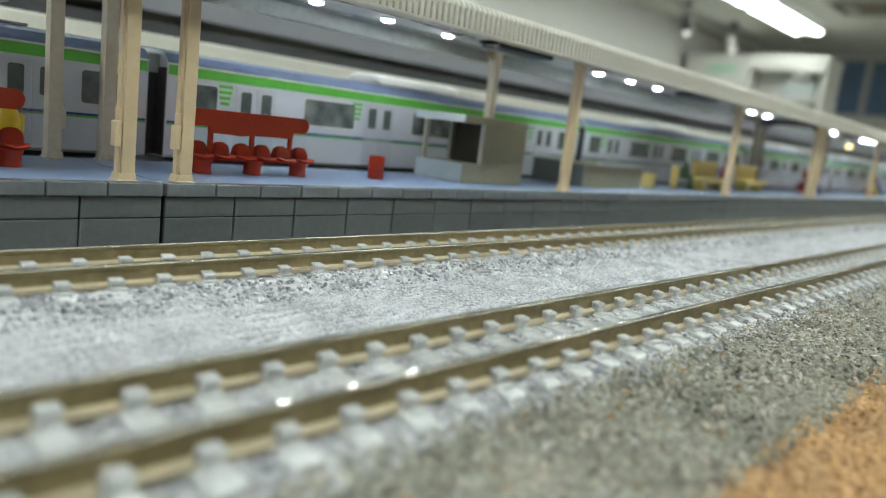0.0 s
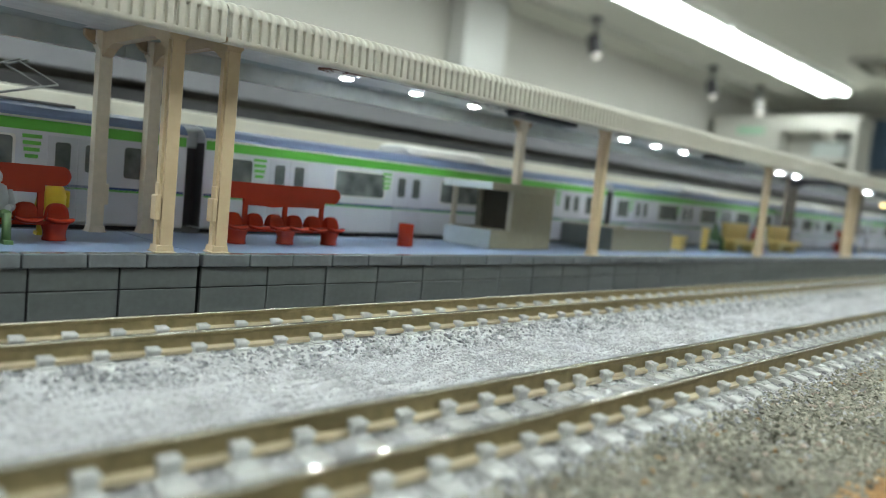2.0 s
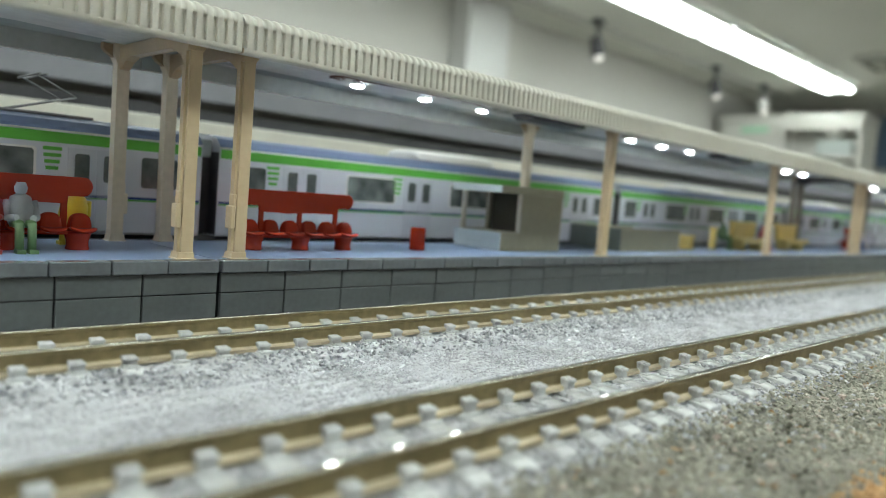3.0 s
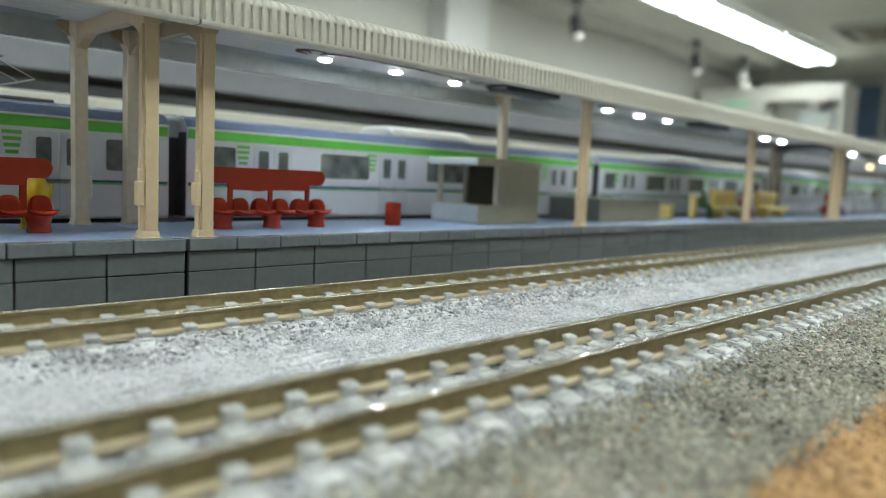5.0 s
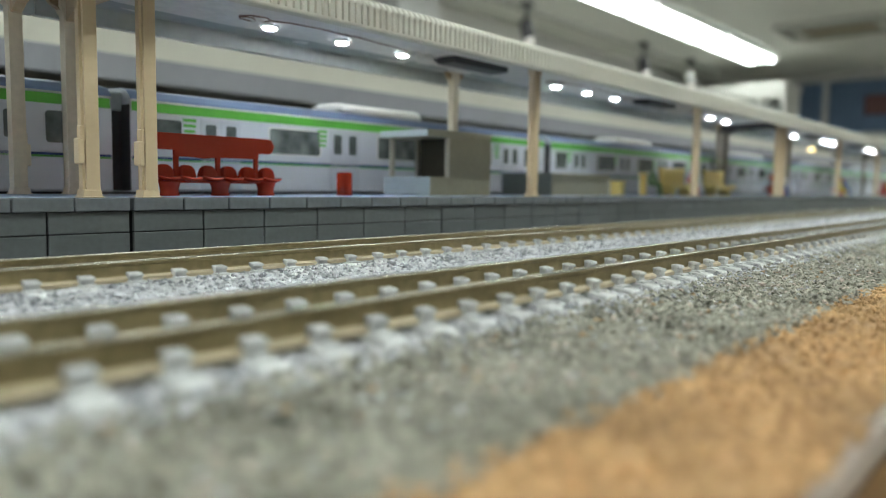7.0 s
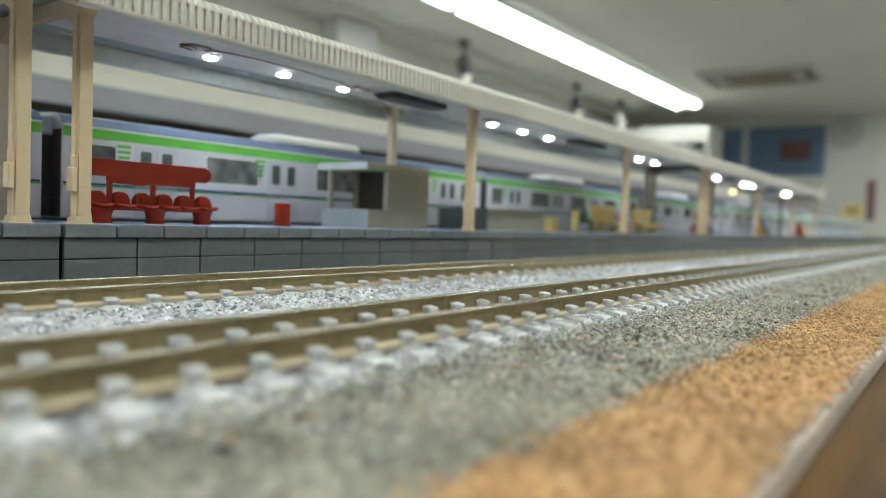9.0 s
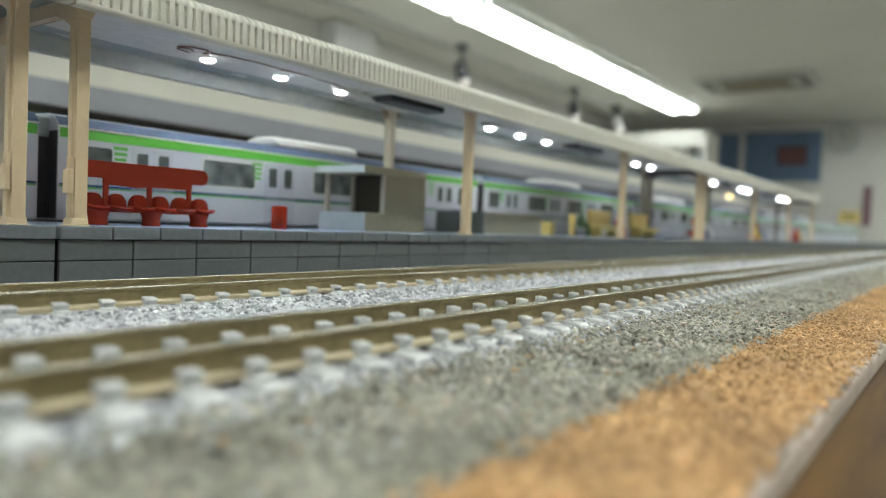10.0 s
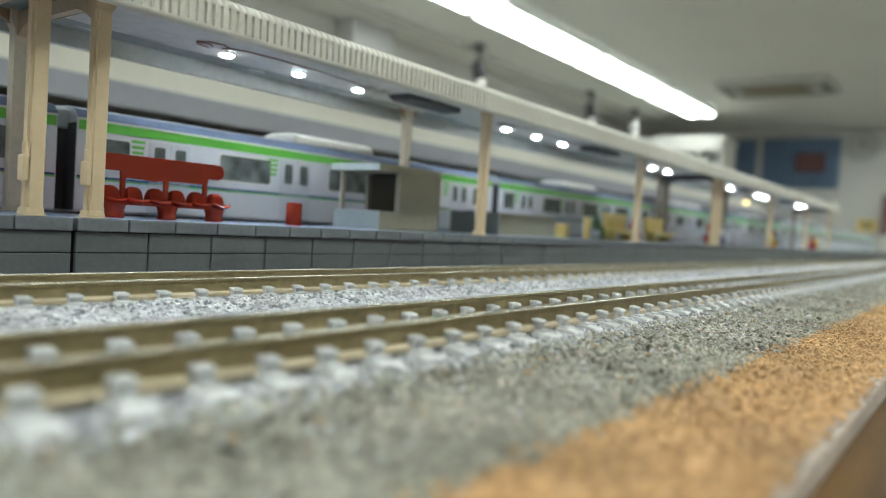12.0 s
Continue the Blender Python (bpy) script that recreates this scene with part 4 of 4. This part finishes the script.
def train_meshes():
    half = CAR / 2
    o = body_outline()
    T_MESH["body"] = mesh_of(prism(bmesh.new(), o, "x", -half, half), "body", M_BODY)
    bm = bmesh.new()
    strip(bm, [(-0.957, 1.61), (-0.957, 1.775)], -half + 0.02, half - 0.02)
    strip(bm, [(0.957, 1.61), (0.957, 1.775)], -half + 0.02, half - 0.02)
    T_MESH["green_band"] = mesh_of(bm, "green_band", M_GREEN)
    bm = bmesh.new()
    strip(bm, [(-0.957, 0.79), (-0.957, 0.83)], -half + 0.02, half - 0.02)
    strip(bm, [(0.957, 0.79), (0.957, 0.83)], -half + 0.02, half - 0.02)
    T_MESH["navy_stripe"] = mesh_of(bm, "navy_stripe", M_NAVY)
    bm = bmesh.new()
    strip(bm, [(-0.957, 0.76), (-0.957, 0.787)], -half + 0.02, half - 0.02)
    strip(bm, [(0.957, 0.76), (0.957, 0.787)], -half + 0.02, half - 0.02)
    T_MESH["green_stripe"] = mesh_of(bm, "green_stripe", M_GREEN)
    bm = bmesh.new()
    ro = [(-0.955, 1.80), (-0.93, 1.86), (-0.81, 1.965), (-0.5, 2.035), (0, 2.06), (0.5, 2.035), (0.81, 1.965), (0.93, 1.86), (0.955, 1.80)]
    strip(bm, ro, -half, half)
    T_MESH["roof"] = mesh_of(bm, "roof", M_TROOF)
    T_MESH["gutter"] = mesh_of(box(boxed(-half, half, -0.975, -0.955, 1.785, 1.81), -half, half, 0.955, 0.975, 1.785, 1.81), "gutter", M_WHITE)
    T_MESH["underframe"] = mesh_of(box(boxed(-half + 0.1, half - 0.1, -0.75, 0.75, -0.05, 0.20), -3, 3, -0.85, 0.85, -0.28, 0.15), "underframe", M_BLACK)
    T_MESH["side_window"] = mesh_of(window_bm(1.30, 0.99, 1.50), "side_window", M_TGLASS)
    T_MESH["end_window"] = mesh_of(window_bm(0.62, 0.99, 1.50), "end_window", M_TGLASS)
    T_MESH["window_trim"] = mesh_of(window_bm(1.38, 0.96, 1.53, -0.954, 0.008), "window_trim", M_WHITE)
    T_MESH["door_leaf"] = mesh_of(boxed(-0.215, 0.215, -0.957, -0.945, 0.25, 1.56, bevel=0.004), "door_leaf", M_DOOR)
    T_MESH["door_window"] = mesh_of(window_bm(0.22, 1.04, 1.47, -0.963, 0.01, 0.04), "door_window", M_TGLASS)
    bm = bmesh.new()
    for z, w in ((1.52, 0.27), (1.42, 0.25), (1.32, 0.22), (1.22, 0.18)):
        box(bm, -w / 2, w / 2, -0.958, -0.95, z - 0.028, z + 0.028)
    T_MESH["green_pattern"] = mesh_of(bm, "green_pattern", M_GREEN)
    bm = bmesh.new()
    prism(bm, [(-0.62, 2.03), (-0.52, 2.20), (-0.3, 2.26), (0.3, 2.26), (0.52, 2.20), (0.62, 2.03)], "x", -1.35, 1.35, bevel=0.05)
    T_MESH["roof_cooler"] = mesh_of(bm, "roof_cooler", M_WHITE)
    T_MESH["end_panel"] = mesh_of(boxed(-half - 0.012, -half + 0.01, -0.93, 0.93, 0.22, 1.72, bevel=0.004), "end_panel", M_DARK)
    T_MESH["gangway"] = mesh_of(boxed(-0.18, 0.18, -0.62, 0.62, 0.22, 1.9, bevel=0.03), "gangway", M_DARK)
    T_MESH["gangway_hood"] = mesh_of(boxed(-0.17, 0.17, -0.66, 0.66, 1.60, 1.93, bevel=0.03), "gangway_hood", M_HUTGREY)
    bm = tube(tube(bmesh.new(), (0, -0.42, 0), (0, -0.50, 0), 0.29, n=18), (0, 0.42, 0), (0, 0.50, 0), 0.29, n=18)
    T_MESH["wheel"] = mesh_of(tube(bm, (0, -0.42, 0), (0, 0.42, 0), 0.06, n=8), "wheel", M_DARK)
    T_MESH["bogie"] = mesh_of(box(boxed(-0.95, 0.95, -0.62, -0.52, -0.27, -0.02, bevel=0.02), -0.95, 0.95, 0.52, 0.62, -0.27, -0.02), "bogie", M_BLACK)
    T_MESH["panto_base"] = mesh_of(boxed(-0.8, 0.6, -0.5, 0.5, 2.04, 2.085, bevel=0.01), "panto_base", M_PANTO)
    bm = bmesh.new()
    tube(bm, (-0.7, 0, 2.06), (0.35, 0, 2.38), 0.018, n=6)
    tube(bm, (0.35, 0, 2.38), (-0.25, 0, 2.66), 0.014, n=6)
    T_MESH["panto_arm"] = mesh_of(bm, "panto_arm", M_PANTO)
    T_MESH["contact_strip"] = mesh_of(tube(bmesh.new(), (-0.2, -0.6, 2.665), (-0.2, 0.6, 2.665), 0.018, n=6), "contact_strip", M_PANTO)


train_meshes()


def train_car(cx, cy, panto):
    t = thing("commuter_train_car", "silver commuter train car with green and navy bands", "train car", (cx, cy, 0), group="train cars")
    for k in ("green_band", "navy_stripe", "green_stripe", "roof", "gutter", "underframe"):
        part(k, T_MESH[k], None, t)
    part("body", T_MESH["body"], None, t)
    for d in DOORS:
        dr = part("door", T_MESH["door_leaf"], None, t, "silver door leaf", at=(d - 0.22, 0, 0))
        part("door_window", T_MESH["door_window"], None, dr)
        dr = part("door", T_MESH["door_leaf"], None, t, "silver door leaf", at=(d + 0.22, 0, 0))
        part("door_window", T_MESH["door_window"], None, dr)
        part("green_pattern", T_MESH["green_pattern"], None, t, "stepped green stripes", at=(d - 0.66, 0, 0))
    for x in (-3.05, 0.0, 3.05):
        part("window_trim", T_MESH["window_trim"], None, t, at=(x + 0.10, 0, 0))
        part("side_window", T_MESH["side_window"], None, t, "dark window with pale reflections in its colour", at=(x + 0.10, 0, 0))
    for x in (-5.85, 5.75):
        part("end_window", T_MESH["end_window"], None, t, "dark window with pale reflections in its colour", at=(x, 0, 0))
    part("roof_cooler", T_MESH["roof_cooler"], None, t, "pale roof cooling unit")
    for s in (-4.6, 4.6):
        part("bogie", T_MESH["bogie"], None, t, at=(s, 0, 0))
        for w in (-0.7, 0.7):
            part("wheel", T_MESH["wheel"], None, t, at=(s + w, 0, -0.18))
    part("end_panel", T_MESH["end_panel"], None, t, "dark car end")
    part("gangway", T_MESH["gangway"], None, t, "dark gangway bellows", at=(CAR / 2 + 0.165, 0, 0))
    part("gangway_hood", T_MESH["gangway_hood"], None, t, at=(CAR / 2 + 0.17, 0, 0.012))
    if panto:
        pg = part("pantograph", T_MESH["panto_base"], None, t, "thin grey pantograph", at=(4.2, 0, 0))
        for y in (-0.4, 0.4):
            part("arm", T_MESH["panto_arm"], None, pg, at=(0, y, 0))
        for x in (-0.05, 0.05):
            part("contact_strip", T_MESH["contact_strip"], None, pg, at=(x, 0, 0))
    return t


for k in range(-2, 8):
    train_car(1.45 + 6.665 + 13.33 * k, 4.25, k % 3 == 2)


# ---------------------------------------------------------------- second platform
P2Y, P2Z = 11.8, 0.42
p2 = thing("far_platform", "grey second platform behind the train", "platform", (0, P2Y, 0))
part("core", boxed(XL, 140, 0.02, 4.4, -1.02, P2Z - 0.03), M_BRICK, p2)
part("deck", boxed(XL, 140, 0.1, 4.3, P2Z - 0.03, P2Z, bevel=0.01), M_PLAT_TOP, p2)
for k in range(60):
    part("kerb", boxed(0.02, 1.98, -0.04, 0.14, P2Z - 0.2, P2Z + 0.004, bevel=0.012) if k == 0 else KERB2, M_CAP, p2, at=(-20 + 2 * k, 0, 0))
    if k == 0:
        KERB2 = p2.children[-1].data
c2 = thing("far_canopy", "cream canopy over the second platform", "canopy", (0, 11.45, 0))
part("fascia", boxed(XL, 140, 0, 0.12, 2.33, 2.84, bevel=0.05, seg=2), M_CREAM, c2)
part("roof", prism(bmesh.new(), [(0.1, 2.78), (2.4, 2.93), (4.8, 2.8), (4.8, 2.72), (0.1, 2.72)], "x", XL, 140), M_ROOF, c2)
part("soffit", boxed(XL, 140, 0.12, 4.7, 2.66, 2.70), M_UNDER, c2)
for k in range(14):
    led(c2, -16 + 9 * k, 1.4, 2.64)
FP = mesh_of(box(boxed(-0.14, 0.14, -0.14, 0.14, 0, 2.26, bevel=0.03), -0.2, 0.2, -0.2, 0.2, 0, 0.08), "shaft", M_POST)
for k in range(24):
    for y in (12.3, 15.2):
        part("shaft", FP, None, thing("far_canopy_post", "ivory post of the second platform canopy", "post", (-18 + 4.5 * k, y, P2Z), group="far canopy posts"))
for x, c in ((14.5, "yellow"), (18.0, "white")):
    platform_bench(x, 13.2, "red", "red bench on the second platform", top=P2Z)
    figure(x - 0.3, 13.0, c, c + " painted figurine on the far bench", top=P2Z)
    figure(x + 0.6, 13.0, "grey", "grey painted figurine on the far bench", top=P2Z)
fk = thing("far_kiosk", "cream kiosk on the second platform", "kiosk", (10, 14.0, P2Z))
part("body", boxed(-2.2, 2.2, -0.6, 0.8, 0, 0.6, bevel=0.03), M_CREAM, fk)
part("roof", boxed(-2.4, 2.4, -0.8, 0.9, 1.4, 1.62, bevel=0.03), M_CREAM, fk)
for s in (-2.0, -0.6, 0.8, 2.0):
    part("pillar", boxed(s - 0.12, s + 0.12, -0.6, -0.4, 0.6, 1.4), M_CREAM, fk)
# Same near-black for the shade behind the openings.
part("back_wall", boxed(-2.2, 2.2, 0.5, 0.8, 0.6, 1.4), M_HUTIN, fk)
for x0, x1, z1 in ((-14, -4.2, 1.95), (-3.4, 5.6, 1.95)):
    pn = thing("platform_building", "slate blue platform building with pale columns", "building", (0, 14.6, P2Z))
    part("wall", boxed(x0, x1, 0, 0.6, 0, z1, bevel=0.03), M_PANEL, pn)
    part("column", boxed(x1 - 0.7, x1 - 0.05, -0.12, 0.0, 0, z1, bevel=0.03), M_HUTGREY, pn)
    part("column", boxed(x0 + 0.05, x0 + 0.7, -0.12, 0.0, 0, z1, bevel=0.03), M_HUTGREY, pn)
bu = thing("potted_shrub", "small green shrub on the second platform", "plant", (16.6, 14.4, P2Z))
part("pot", lathe(bmesh.new(), (0, 0, 0), [(0.22, 0), (0.3, 0.3)], 12), M_HUTGREY, bu)
r2 = np.random.default_rng(9)
d = r2.normal(size=(500, 3))
d = d / np.linalg.norm(d, axis=1, keepdims=True) * r2.uniform(0.3, 1, (500, 1)) * np.array([0.42, 0.42, 0.75]) + np.array([0, 0, 0.95])
lf = new("crown", scatter("crown", M_LEAF, r2, d, np.full((500, 1), 0.06)))
lf.parent = bu
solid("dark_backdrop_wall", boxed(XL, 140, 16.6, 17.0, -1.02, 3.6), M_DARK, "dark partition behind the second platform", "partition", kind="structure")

# elevated structure behind
vd = thing("elevated_viaduct", "lavender-grey elevated viaduct, underside darkened for shade", "viaduct", (0, 0, 0))
part("side_wall", boxed(XL, 150, 17.0, 17.4, 3.98, 4.92, bevel=0.03), M_LAV, vd)
# The shadow under the viaduct is put into the deck's colour.
part("deck", boxed(XL, 150, 17.4, 26, 4.0, 4.3), M_SOFFIT, vd, "deck underside, dark brown for the shade below")
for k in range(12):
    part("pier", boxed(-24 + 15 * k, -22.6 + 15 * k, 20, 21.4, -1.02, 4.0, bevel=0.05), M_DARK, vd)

solid("scenery_backboard", boxed(XL, 160, 30.0, 30.8, -1.02, 8.6, bevel=0.1), material("cream_backboard_paint", (0.60, 0.58, 0.50), 0.7, vary=0.06, grain=0.01, stain=0.1), "cream painted board standing behind the viaduct", "board", kind="structure")

# ---------------------------------------------------------------- platform pieces
EDGE = 0.018
brick_l = (SEC - 2 * EDGE) / BRICKS
BR = mesh_of(boxed(0.014, brick_l - 0.012, 0.0, 0.06, 0.009, 0.268, bevel=0.006), "brick", M_BRICK)
BR_LOW = mesh_of(boxed(0.014, brick_l - 0.012, 0.0, 0.06, -0.28, 0.268, bevel=0.006), "brick", M_BRICK)
cap_l = (SEC - 2 * EDGE) / CAPS
CP = mesh_of(boxed(0.010, cap_l - 0.010, -0.035, 0.17, 0.0, 0.168, bevel=0.012), "kerb_stone", M_CAP)
for i, p in zip(SECTIONS, PLATS):
    if i <= 1:
        for k in range(BRICKS):
            for row in (-0.275, -0.55):
                part("brick", BR if row > -0.3 else BR_LOW, None, p, at=(EDGE + k * brick_l, random.uniform(0, 0.004), row))
        for k in range(CAPS):
            part("kerb_stone", CP, None, p, at=(EDGE + k * cap_l, random.uniform(-0.003, 0.003), 0.004))
    else:
        bm = bmesh.new()
        for k in range(BRICKS):
            for row in (-0.275, -0.55):
                box(bm, k * brick_l + 0.012, (k + 1) * brick_l - 0.012, 0.0, 0.06, row + 0.009, row + 0.268)
        tagged(part("far_bricks", bm, M_BRICK, p), kind="stuff")
        bm = bmesh.new()
        for k in range(CAPS):
            box(bm, k * cap_l + 0.01, (k + 1) * cap_l - 0.01, -0.035, 0.17, 0.004, 0.172)
        tagged(part("far_kerb_stones", bm, M_CAP, p), kind="stuff")
    part("rear_kerb", boxed(0.01, SEC - 0.01, PW - 0.17, PW + 0.03, 0, PZ + 0.002, bevel=0.012), M_CAP, p)
